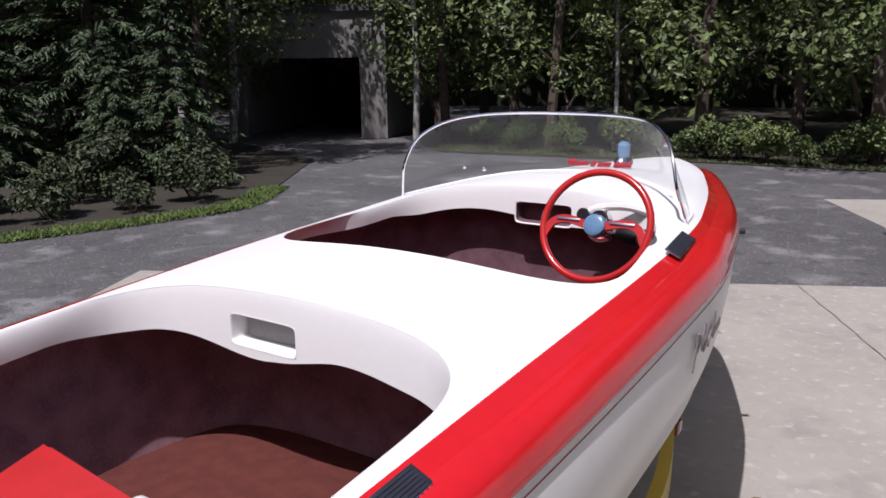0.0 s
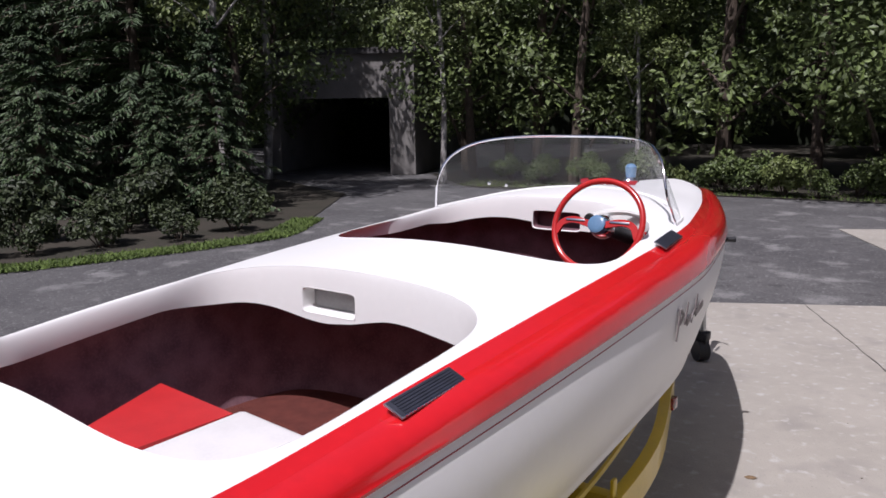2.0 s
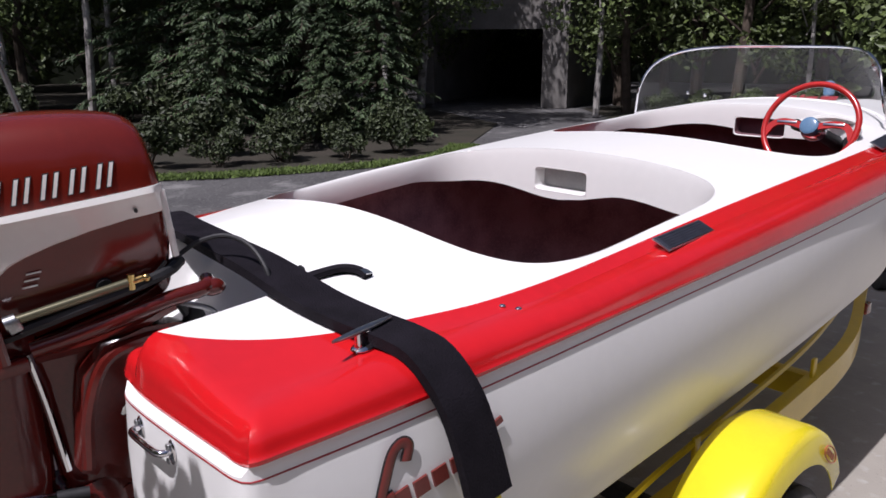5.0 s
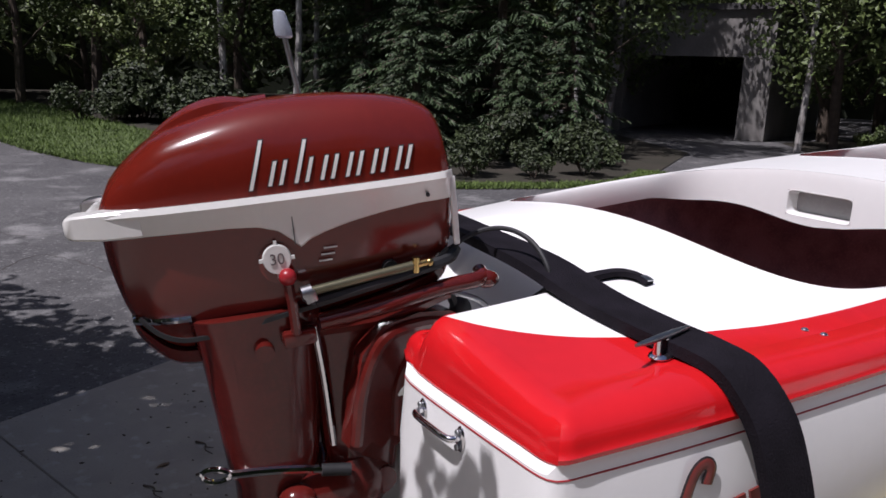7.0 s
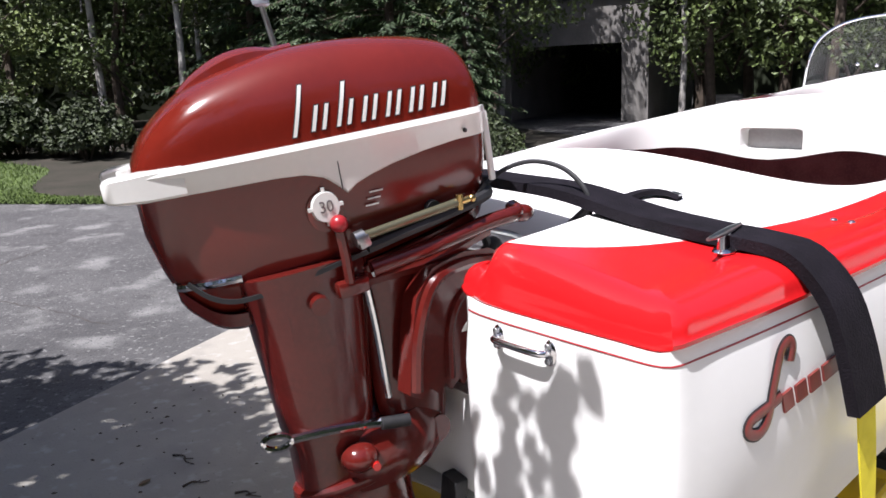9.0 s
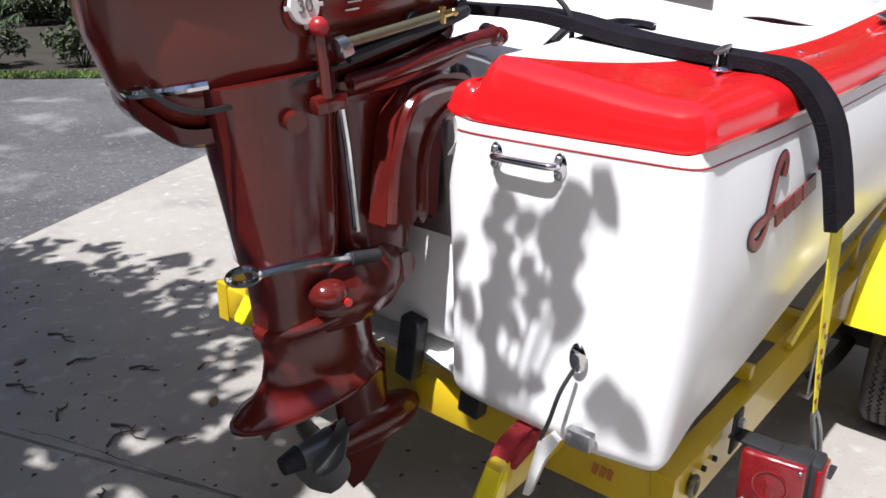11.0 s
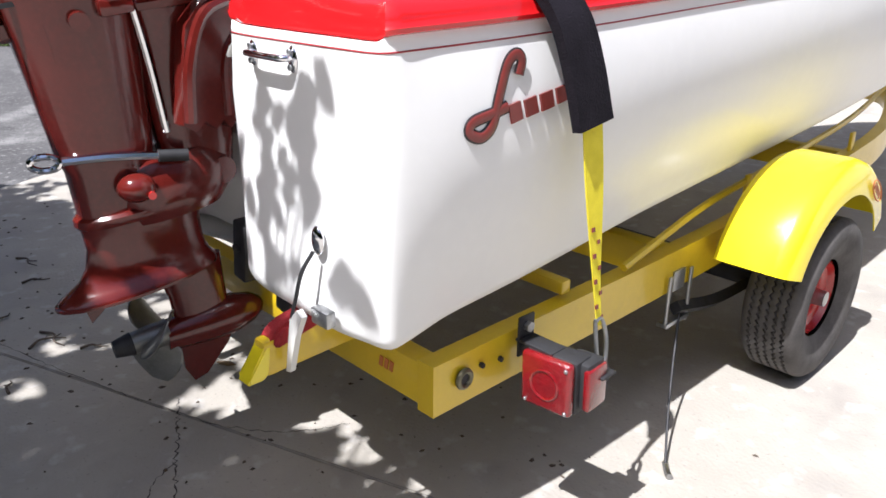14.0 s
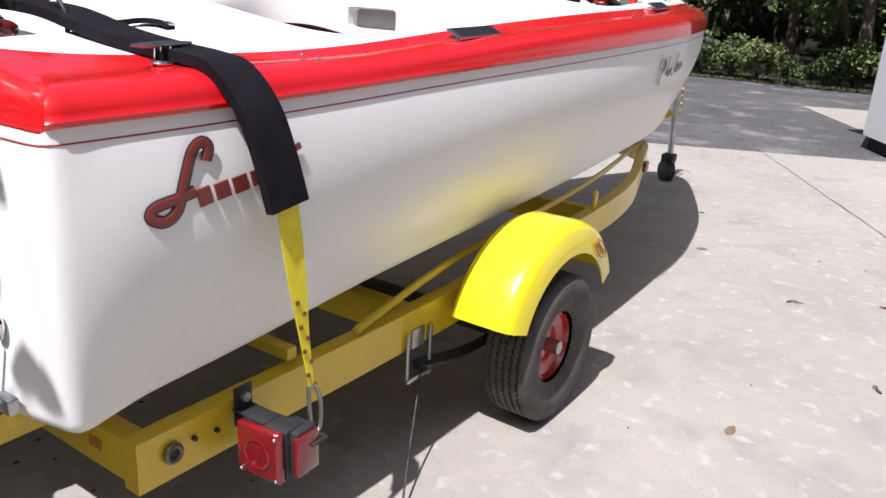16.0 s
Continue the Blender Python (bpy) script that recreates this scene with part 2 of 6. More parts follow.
def spline(points, n):
    """n places evenly spread along a smooth line through the points."""
    p = [Vector(q) for q in points]
    p = [2 * p[0] - p[1]] + p + [2 * p[-1] - p[-2]]
    out = []
    for i in range(1, len(p) - 2):
        for k in range(24):
            t = k / 24
            a, b, c, d = p[i - 1], p[i], p[i + 1], p[i + 2]
            out.append(0.5 * (2 * b + (c - a) * t + (2 * a - 5 * b + 4 * c - d) * t * t + (3 * b - a - 3 * c + d) * t ** 3))
    out.append(p[-2])
    s = [0.0]
    for a, b in zip(out, out[1:]):
        s.append(s[-1] + (b - a).length)
    res, j = [], 0
    for i in range(n):
        want = s[-1] * i / (n - 1)
        while j < len(s) - 2 and s[j + 1] < want:
            j += 1
        f = (want - s[j]) / max(1e-9, s[j + 1] - s[j])
        res.append(out[j].lerp(out[j + 1], f))
    return res


def tube(bm, points, r, seg=10, n=None, flat=1.0, up=None):
    """A rod of radius r along a smooth line; flat squeezes its section along up."""
    pts = spline(points, n or max(8, 6 * len(points)))
    rings = []
    prev = Vector(up) if up else Vector((0, 0, 1))
    for i, p in enumerate(pts):
        d = (pts[min(i + 1, len(pts) - 1)] - pts[max(i - 1, 0)]).normalized()
        side = d.cross(prev)
        if side.length < 1e-3:
            side = d.cross(Vector((1, 0, 0)))
        side.normalize()
        nrm = side.cross(d).normalized()
        if not up:
            prev = nrm
        rr = r(i / (len(pts) - 1)) if callable(r) else r
        rings.append([p + side * math.cos(a) * rr + nrm * math.sin(a) * rr * flat for a in (2 * math.pi * k / seg for k in range(seg))])
    loft(bm, rings)


def ribbon(bm, points, width, thick, n=40, across=(1, 0, 0)):
    """A flat band along a smooth line."""
    pts = spline(points, n)
    rings = []
    for i, p in enumerate(pts):
        d = (pts[min(i + 1, n - 1)] - pts[max(i - 1, 0)]).normalized()
        side = (Vector(across) - d * d.dot(Vector(across))).normalized()
        nrm = side.cross(d)
        w = width(i / (n - 1)) if callable(width) else width
        rings.append([p + side * w / 2 + nrm * thick / 2, p - side * w / 2 + nrm * thick / 2,
                      p - side * w / 2 - nrm * thick / 2, p + side * w / 2 - nrm * thick / 2])
    loft(bm, rings)


def slab(bm, outline, depth, m=Matrix.Identity(4)):
    """A flat outline (x, y) pushed out along z by depth, set in place by m."""
    lo, hi = ([m @ Vector((x, y, z)) for x, y in outline] for z in (0, depth))
    loft(bm, [lo, hi])


def interp(x, xs, ys):
    return float(np.interp(x, xs, ys))


# ---- ground ----
U, V = Vector((0.885, 0.465, 0)), Vector((-0.465, 0.885, 0))  # along and across the concrete slabs


def uv(u, v, z=0.0):
    p = U * u + V * v
    return (p.x, p.y, z)


bm = bmesh.new()
R = 400.0
bm.faces.new([bm.verts.new(p) for p in ((-R, -R, -0.012), (R, -R, -0.012), (R, R, -0.012), (-R, R, -0.012))])
tagged(part("ground", bm, "asphalt"), "weathered grey asphalt drive, worn and patched", "asphalt", kind="structure")


def slab_piece(corners, z=0.0):
    """One cast slab with rounded upper edges, a hair's breadth smaller than its outline."""
    bm = bmesh.new()
    mid = sum((Vector(c) for c in corners), Vector()) / len(corners)
    ring = [Vector(c) + (mid - Vector(c)).normalized() * 0.0022 for c in corners]
    loft(bm, [[(p.x, p.y, -0.03) for p in ring], [(p.x, p.y, z) for p in ring]])
    bmesh.ops.bevel(bm, geom=[e for e in bm.edges if all(v.co.z > z - 1e-4 for v in e.verts)], offset=0.003, segments=2, affect="EDGES")
    return bm


pavement = thing("pavement", "pale worn concrete parking pad of large slabs", "pavement", kind="structure")
JA, JB = (-2.06, -0.62, 0), (3.24, 1.30, 0)  # the cut between the near slabs and those ahead
for corners in ([uv(-2.13, -8), uv(3.47, -8), JB, JA], [JA, JB, uv(3.47, 6.12), uv(-2.13, 6.12)],
                [uv(3.47, -8), uv(9, -8), uv(9, 6.12), uv(3.47, 6.12)], [uv(5.12, 6.13), uv(11.5, 6.13), uv(11.5, 10.35), uv(5.12, 10.35)]):
    part("slab", slab_piece(corners), "concrete", pavement)
bm = bmesh.new()
bm.faces.new([bm.verts.new(uv(a, b, -0.006)) for a, b in ((-2.09, -7.9), (8.9, -7.9), (8.9, 6.05), (-2.09, 6.05))])
part("joint_bed", bm, "joint", pavement)


def crack(points, width, seed, z=0.0015):
    """A ragged dark crack that lies on the slab."""
    rng = random.Random(seed)
    pts = spline([(x, y, 0) for x, y in points], 10 * len(points))
    left, right = [], []
    for i, p in enumerate(pts):
        d = (pts[min(i + 1, len(pts) - 1)] - pts[max(i - 1, 0)]).normalized()
        n = Vector((-d.y, d.x, 0))
        q = p + n * rng.uniform(-1, 1) * width * 1.6
        w = 0.65 * width * rng.uniform(0.2, 1.0) * (1 if 0 < i < len(pts) - 1 else 0.05)
        left.append((q + n * w).to_tuple()[:2] + (z,))
        right.append((q - n * w).to_tuple()[:2] + (z,))
    bm = bmesh.new()
    loft(bm, [left, right], closed=False)
    part("crack", bm, "crack", pavement)


crack([(-0.23, 0.10), (-0.09, 0.03), (0.0, -0.02), (0.08, -0.06), (0.15, -0.10), (0.23, -0.16), (0.33, -0.26)], 0.004, 1)
crack([(0.02, -0.03), (0.06, -0.10), (0.14, -0.16), (0.22, -0.15)], 0.003, 2)
crack([(-1.05, -0.22), (-0.86, -0.15), (-0.57, -0.07), (-0.32, 0.01), (-0.02, 0.12)], 0.0025, 3)
crack([(-0.03, 0.12), (0.10, 0.22), (0.18, 0.36)], 0.003, 4)
crack([(-7.2, -0.82), (-6.17, -0.56), (-5.87, -0.3), (-5.93, 0.14), (-6.64, 0.9)], 0.012, 5, -0.010)
crack([(-4.66, -0.59), (-5.09, -0.22), (-4.21, 0.22), (-3.5, 0.42)], 0.010, 6, -0.010)


# dirt packed into the cut between the slabs
crack([uv(3.47, v)[:2] for v in (-1.5, 0.0, 1.5, 3.0, 4.5, 6.1)], 0.007, 7)


# ---- the boat ----
half = [(0, 0.19), (0.1, 0.19), (0.148, 0.188), (0.174, 0.168), (0.182, 0.13), (0.189, 0.092), (0.214, 0.066), (0.29, 0.058), (0.43, 0.058), (0.53, 0.060),
        (0.596, 0.064), (0.616, 0.084), (0.622, 0.15), (0.643, 0.42), (0.679, 1.05), (0.702, 1.55), (0.714, 2.1), (0.712, 2.7), (0.684, 2.98), (0.624, 3.34),
        (0.555, 3.62), (0.43, 4.00), (0.295, 4.36), (0.195, 4.58), (0.095, 4.70), (0, 4.74)]
EDGE = [Vector((p.x, p.y)) for p in spline([(x, y, 0) for x, y in half], 420)]
EDGE[0].x = EDGE[-1].x = 0.0
STERN = next(i for i, p in enumerate(EDGE) if p.x > 0.186 and p.y < 0.12)
EX, EY = np.array([p.x for p in EDGE]), np.array([p.y for p in EDGE])
k0 = int(np.argmax(EX > 0.612))


def breadth(y):
    return float(np.interp(y, EY[k0:], EX[k0:]))


def curve(xs, ys):
    """A smooth function of one value through the given places."""
    c = spline([(x, y, 0) for x, y in zip(xs, ys)], 240)
    cx, cy = [p.x for p in c], [p.y for p in c]
    return lambda v: float(np.interp(v, cx, cy))


top_z = curve([-0.5, 0.0, 0.5, 1.0, 1.5, 2.0, 2.5, 3.0, 3.5, 4.0, 4.5, 5.3], [1.038, 1.058, 1.086, 1.116, 1.150, 1.180, 1.204, 1.222, 1.232, 1.238, 1.240, 1.238])
sheer_z = curve([-0.5, 0.0, 0.5, 1.0, 1.5, 2.0, 2.5, 3.0, 3.5, 4.0, 5.3], [0.994, 1.004, 1.019, 1.042, 1.063, 1.082, 1.101, 1.119, 1.131, 1.141, 1.155])


def chine_z(y):
    return 0.498 + 0.056 * y + 0.0050 * y * y + 0.10 * max(0, (y - 4.0) / 1.2) ** 2


RED_Y = [0.0, 0.080, 0.148, 0.236, 0.34, 0.48, 0.65, 0.94, 1.42, 2.34, 2.9, 3.25, 3.6, 3.9, 4.2, 4.42, 4.54, 4.58]
RED_X = [0.17, 0.22, 0.325, 0.405, 0.460, 0.506, 0.544, 0.568, 0.585, 0.602, 0.586, 0.530, 0.450, 0.362, 0.262, 0.15, 0.04, -0.06]
red_curve = spline([(x, y, 0) for x, y in zip(RED_X, RED_Y)], 300)
RCX, RCY = np.array([p.x for p in red_curve]), np.array([p.y for p in red_curve])


def red_x(y):
    return float(np.interp(y, RCY, RCX))


def step(a, b, x):
    t = min(1.0, max(0.0, (x - a) / (b - a)))
    return t * t * (3 - 2 * t)


def deck_z(x, y):
    """The deck's height: crowned, humped behind the rear cockpit, dished into the motor well."""
    w = max(0.12, breadth(max(y, 0.2)) - 0.09)
    c = max(0.0, 1 - (abs(x) / w) ** 2)
    crown = (0.052 + 0.036 * step(0.4, 0.8, y) * step(1.5, 0.9, y)) * c ** 1.2 * min(1.0, w / 0.55)
    flat = max(0.0, 1 - (abs(x) / (w + 0.02)) ** 3.4)
    crown += 0.034 * flat * step(2.62, 3.05, y) * step(3.9, 3.2, y)
    over = max(0.0, abs(x) - (red_x(y) - 0.03)) * step(0.3, 0.9, y)
    z = top_z(y) + 0.012 * step(0.5, 1.3, y) + crown - 0.45 * over * over / (over + 0.03)
    well = step(0.268, 0.188, abs(x)) * step(0.60, 0.26, y)
    return z * (1 - well) + 0.935 * well


HOLES = {"rear": (0.0, 1.215, 0.556, 0.492, 4.6), "front": (0.008, 2.548, 0.540, 0.415, 4.4)}


def hole(key, x, y, grow=0.0):
    cx, cy, a, b, n = HOLES[key]
    if key == "front":
        a -= 0.055 * (y - cy) / b
    return (abs((x - cx) / (a + grow)) ** n + abs((y - cy) / (b + grow)) ** n) ** (1 / n) - 1


def hole_ring(key, grow, n=120):
    cx, cy, a, b, e = HOLES[key]
    out = []
    for i in range(n):
        t = 2 * math.pi * i / n
        c, s = math.cos(t), math.sin(t)
        y = math.copysign(abs(s) ** (2 / e), s) * (b + grow)
        aa = a - (0.055 * y / b if key == "front" else 0)
        out.append((cx + math.copysign(abs(c) ** (2 / e), c) * (aa + grow), cy + y))
    return out


def edge_gap(x, y):
    """How far a place lies inside the deck's outline."""
    d = float(np.sqrt(np.min((EX - abs(x)) ** 2 + (EY - y) ** 2)))
    inside = abs(x) < breadth(y) and y > 0.06 and not (abs(x) < 0.182 and y < 0.19) and y < 4.70
    return d if inside else -d


def sheet(bm, tests, height, x0, x1, y0, y1, cell):
    """A height field over a grid, cut off where a test turns negative."""
    nx, ny = int((x1 - x0) / cell), int((y1 - y0) / cell)
    xs, ys = np.linspace(x0, x1, nx + 1), np.linspace(y0, y1, ny + 1)
    made = {}

    def vert(x, y):
        key = (round(x, 4), round(y, 4))
        if key not in made:
            made[key] = bm.verts.new((x, y, height(x, y)))
        return made[key]

    values = [[[f(x, y) for f in tests] for x in xs] for y in ys]
    for j in range(ny):
        for i in range(nx):
            poly = [(xs[i], ys[j], values[j][i]), (xs[i + 1], ys[j], values[j][i + 1]), (xs[i + 1], ys[j + 1], values[j + 1][i + 1]), (xs[i], ys[j + 1], values[j + 1][i])]
            for k in range(len(tests)):
                if all(p[2][k] >= 0 for p in poly):
                    continue
                cut = []
                for a, b in zip(poly, poly[1:] + poly[:1]):
                    fa, fb = a[2][k], b[2][k]
                    if fa >= 0:
                        cut.append(a)
                    if (fa >= 0) != (fb >= 0):
                        t = fa / (fa - fb)
                        cut.append((a[0] + (b[0] - a[0]) * t, a[1] + (b[1] - a[1]) * t, [u + (w - u) * t for u, w in zip(a[2], b[2])]))
                poly = cut
                if len(poly) < 3:
                    break
            if len(poly) >= 3:
                vs = []
                for p in poly:
                    v = vert(p[0], p[1])
                    if v not in vs:
                        vs.append(v)
                if len(vs) >= 3:
                    try:
                        bm.faces.new(vs)
                    except ValueError:
                        pass


boat = thing("boat", "vintage white fibreglass runabout with red gunwales on a trailer", "boat")
ROLL = 0.072
bm = bmesh.new()
sheet(bm, [lambda x, y: red_x(y) - abs(x), lambda x, y: edge_gap(x, y), lambda x, y: hole("rear", x, y), lambda x, y: hole("front", x, y)],
      deck_z, -0.63, 0.63, 0.05, 5.05, 0.018)
part("deck", bm, "white", boat)
bm = bmesh.new()
sheet(bm, [lambda x, y: abs(x) - red_x(y), lambda x, y: edge_gap(x, y) - ROLL, lambda x, y: hole("rear", x, y), lambda x, y: hole("front", x, y)],
      deck_z, -0.70, 0.70, 0.05, 5.15, 0.018)
part("gunwale_top", bm, "red", boat, "glossy red gunwale band")


def inward(i):
    a, b = EDGE[max(i - 1, 0)], EDGE[min(i + 1, len(EDGE) - 1)]
    d = (b - a).normalized()
    return Vector((-d.y, d.x))


def eased(i):
    """The inward direction, eased round the stern corner so that deep insets never fold."""
    if i <= STERN + 4 or EDGE[i].y > 0.8:
        return inward(i)
    near = [k for k in range(STERN + 4, min(i + 60, len(EDGE))) if abs(arc[k] - arc[i]) < 0.13]
    return sum((inward(k) for k in near), Vector((0, 0))).normalized()


def strip(profile, first, last, side, ease=False):
    """Rings of a section carried along the outline; the profile gives (inset, height) at a place."""
    rings = []
    for i in range(first, last):
        p, n = EDGE[i], eased(i) if ease else inward(i)
        if i == len(EDGE) - 1:
            n = Vector((0, -1))
        ring = []
        for d, z in profile(p, i):
            q = p + n * d
            ring.append((side * max(0.0, q.x), q.y, z))
        rings.append(ring)
    return rings


arc = np.concatenate(([0.0], np.cumsum(np.hypot(np.diff(EX), np.diff(EY)))))


def reach(i):
    """The eased inward step that ends at the inner edge of the roll."""
    n, f = eased(i), 1.0
    if STERN + 4 < i and EDGE[i].y < 0.8:
        for _ in range(6):
            q = EDGE[i] + n * ROLL * f
            f = min(1.9, max(0.8, f * ROLL / max(0.03, edge_gap(q.x, q.y))))
    return n, f


def rolled(p, i):
    """A flat-topped red edge: a tight round at the top, a near-upright face, and a lip over the white below."""
    zs = sheer_z(p.y)
    n, f0 = reach(i)
    q = p + n * ROLL * f0
    n = inward(i)
    z0 = deck_z(q.x, max(q.y, 0.13)) if p.x > 0.20 else top_z(0.12)
    aft = step(0.3, 0.95, n.y) * step(0.5, 0.3, p.y)
    out = -0.011 + 0.024 * aft
    zl = zs - 0.010 * aft
    fall = z0 - zl
    pts = [(ROLL + 0.004, z0)]
    for d, f in ((0.062, 0.015), (0.050, 0.05), (0.038, 0.105), (0.028, 0.175), (0.020, 0.26), (0.0135, 0.36), (0.009, 0.48), (0.006, 0.62)):
        pts.append((out + d * (ROLL - out) / (ROLL + 0.011), z0 - f * fall))
    pts = [(d * (1 + (f0 - 1) * max(0.0, d) / ROLL), z) for d, z in pts]
    return pts + [(out + 0.004, zl + fall * 0.24), (out, zl + 0.010), (out + 0.001, zl + 0.003), (out + 0.006, zl), (max(out, 0.0) + 0.012, zl + 0.001)]


bm = bmesh.new()
for side in (1, -1):
    loft(bm, strip(rolled, STERN, len(EDGE), side, True), closed=False)
bmesh.ops.remove_doubles(bm, verts=bm.verts[:], dist=0.0005)
part("gunwale_roll", bm, "red", boat, "glossy red rounded gunwale edge")


corner = arc[int(np.argmin((EX - 0.616) ** 2 + (EY - 0.084) ** 2))]


def side_lean(y):
    """How far the hull side draws in at the chine, and how far it swells out half way down."""
    return 0.040 + 0.016 * step(0.3, 1.4, y) + 0.10 * step(2.6, 4.4, y), 0.008 + 0.022 * step(3.4, 0.9, y)


def side_profile(p, i):
    y, out = p.y, []
    n = eased(i)
    aft = step(0.3, 0.95, inward(i).y) * step(0.5, 0.3, y) if i > STERN else 0.0
    zt = sheer_z(y) + 0.004
    if i < STERN:
        zt = 0.935 + (zt - 0.935) * step(0.165, 0.1, y) if p.x > 0.15 else 0.935
    zb = chine_z(y) - (0.008 * step(0.25, 0.58, p.x) * step(1.3, 0.1, y) if i > STERN else 0.0)
    lean_side, swell = side_lean(y)
    swell *= n.x * n.x * (step(0.49, 0.612, p.x) if y < 0.3 else 1.0) if i > STERN else 0.0
    lean_aft = 0.004 * step(0.52, 0.62, p.x) - 0.018 * step(0.60, 0.48, p.x)
    lean = lean_aft + (lean_side - lean_aft) * step(0.075, 0.24, y) if i > STERN else -0.012
    lean *= 0.35 + 0.65 * step(0.15, 0.9, y) if y > 0.07 and i > STERN else 1.0
    bilge = 0.05 - 0.018 * math.exp(-((arc[i] - corner) / 0.12) ** 2)
    if aft > 0.001:
        out.append((0.020 * aft, zt - 0.012 * aft))
    else:
        out.append((0.0, zt + 0.0002))
    for k in range(17):
        q = k / 16
        bulge = swell * math.sin(math.pi * q ** 0.95)
        out.append((lean * q ** 2.0 - bulge, zt - 0.022 * aft + (zb + bilge - zt + 0.022 * aft) * q))
    for a in (0.25, 0.5, 0.8, 1.1, 1.4, 1.571):
        out.append((lean + bilge * (1 - math.cos(a)), zb + bilge - bilge * math.sin(a)))
    return out


bm = bmesh.new()
for side in (1, -1):
    rings = strip(side_profile, 0, len(EDGE), side, True)
    rings = [r + [(0.0, min(max(EDGE[i].y, 0.2), 4.6), r[-1][2] - 0.03 * step(0.0, 0.4, EDGE[i].x))] for i, r in enumerate(rings)]
    loft(bm, rings, closed=False)
bmesh.ops.remove_doubles(bm, verts=bm.verts[:], dist=0.0005)
part("hull", bm, "white", boat, "glossy white hull sides and transom")


def stripe_profile(p, i):
    """A thin raised line that follows the hull just under the red edge."""
    skin = side_profile(p, i)[::-1]
    out = []
    for down, proud in ((0.0218, 0.0002), (0.0224, 0.0012), (0.0240, 0.0012), (0.0246, 0.0002)):
        z = sheer_z(p.y) - down
        out.append((interp(z, [c[1] for c in skin], [c[0] for c in skin]) - proud, z))
    return out


bm = bmesh.new()
for side in (1, -1):
    loft(bm, strip(stripe_profile, STERN + 3, len(EDGE) - 6, side, True), closed=False)
part("pinstripe", bm, "stripe", boat, "thin dark red pinstripe")


def coaming(key, depth, lean):
    """The white wall that turns down from the deck into a cockpit."""
    n = 400
    rings = []
    top = hole_ring(key, 0.002, n)
    cx, cy = HOLES[key][:2]
    for k in range(17):
        f = (k / 16) ** 1.9
        d = math.sin(math.pi / 2 * k / 16)
        ring = []
        for x, y in top:
            h = depth(x, y) * f
            l = lean(x, y) * d
            r = math.hypot(x - cx, y - cy)
            ring.append((x - (x - cx) / r * l, y - (y - cy) / r * l, deck_z(x, y) - h + 0.001))
        rings.append(ring)
    bm = bmesh.new()
    loft(bm, rings, closed=True, cap=False)
    x0, x1, z0, z1 = POCKETS[key]
    WALL[key] = np.array([v.co[:] for v in bm.verts if x0 - 0.1 < v.co.x < x1 + 0.1 and v.co.y > cy + 0.2])
    for at, normal in (((x0, 0, 0), (1, 0, 0)), ((x1, 0, 0), (1, 0, 0)), ((0, 0, z0), (0, 0, 1)), ((0, 0, z1), (0, 0, 1))):
        near = [f for f in bm.faces if f.calc_center_median().y > cy + 0.2 and x0 - 0.1 < f.calc_center_median().x < x1 + 0.1]
        geom = set(near) | {e for f in near for e in f.edges} | {v for f in near for v in f.verts}
        bmesh.ops.bisect_plane(bm, geom=list(geom), plane_co=at, plane_no=normal, dist=1e-5)
    gone = []
    for face in bm.faces:
        c = face.calc_center_median()
        if x0 < c.x < x1 and z0 < c.z < z1 and c.y > cy + 0.2:
            gone.append(face)
    bmesh.ops.delete(bm, geom=gone, context="FACES")
    return bm


def wall_y(key, x, z):
    """Where a cockpit's front wall stands at a breadth and height."""
    w = WALL[key]
    d = (w[:, 0] - x) ** 2 + (w[:, 2] - z) ** 2 + 1e-8
    k = np.argsort(d)[:4]
    return float(np.sum(w[k, 1] / d[k]) / np.sum(1 / d[k]))


WALL = {}
POCKETS = {"rear": (-0.199, 0.018, 1.080, 1.158), "front": (-0.075, 0.148, 1.180, 1.258)}


def rear_depth(x, y):
    front = step(1.42, 1.64, y)
    return 0.075 * (1 - front) + front * (0.098 + 0.075 * math.exp(-((x + 0.10) / 0.26) ** 2) + 0.03 * step(0.1, 0.35, x))


def front_depth(x, y):
    front = step(2.74, 2.90, y)
    return 0.055 * (1 - front) + front * (0.080 + 0.050 * math.exp(-((x - 0.12) / 0.27) ** 2))


part("rear_coaming", coaming("rear", rear_depth, lambda x, y: 0.020 - 0.055 * step(1.0, 0.8, y) - 0.012 * step(1.4, 1.6, y)), "white", boat)
part("front_coaming", coaming("front", front_depth, lambda x, y: 0.020 - 0.05 * step(2.6, 2.4, y) - 0.012), "white", boat)

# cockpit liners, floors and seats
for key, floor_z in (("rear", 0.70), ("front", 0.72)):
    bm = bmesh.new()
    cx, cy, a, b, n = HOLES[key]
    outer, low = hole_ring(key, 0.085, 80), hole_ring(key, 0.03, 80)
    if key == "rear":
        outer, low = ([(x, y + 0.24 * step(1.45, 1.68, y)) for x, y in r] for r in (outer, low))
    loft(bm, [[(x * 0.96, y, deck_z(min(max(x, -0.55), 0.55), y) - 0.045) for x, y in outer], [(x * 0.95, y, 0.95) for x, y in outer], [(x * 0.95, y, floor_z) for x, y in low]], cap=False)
    part("cockpit_liner", bm, "liner" if key == "rear" else "liner_front_shaded", boat, "dark maroon cockpit lining in shade")
    bm = bmesh.new()
    bm.faces.new([bm.verts.new((x * 0.95, y, floor_z)) for x, y in low])
    part("cockpit_floor", bm, "carpet", boat, "rust red carpeted cockpit floor")
bm = bmesh.new()
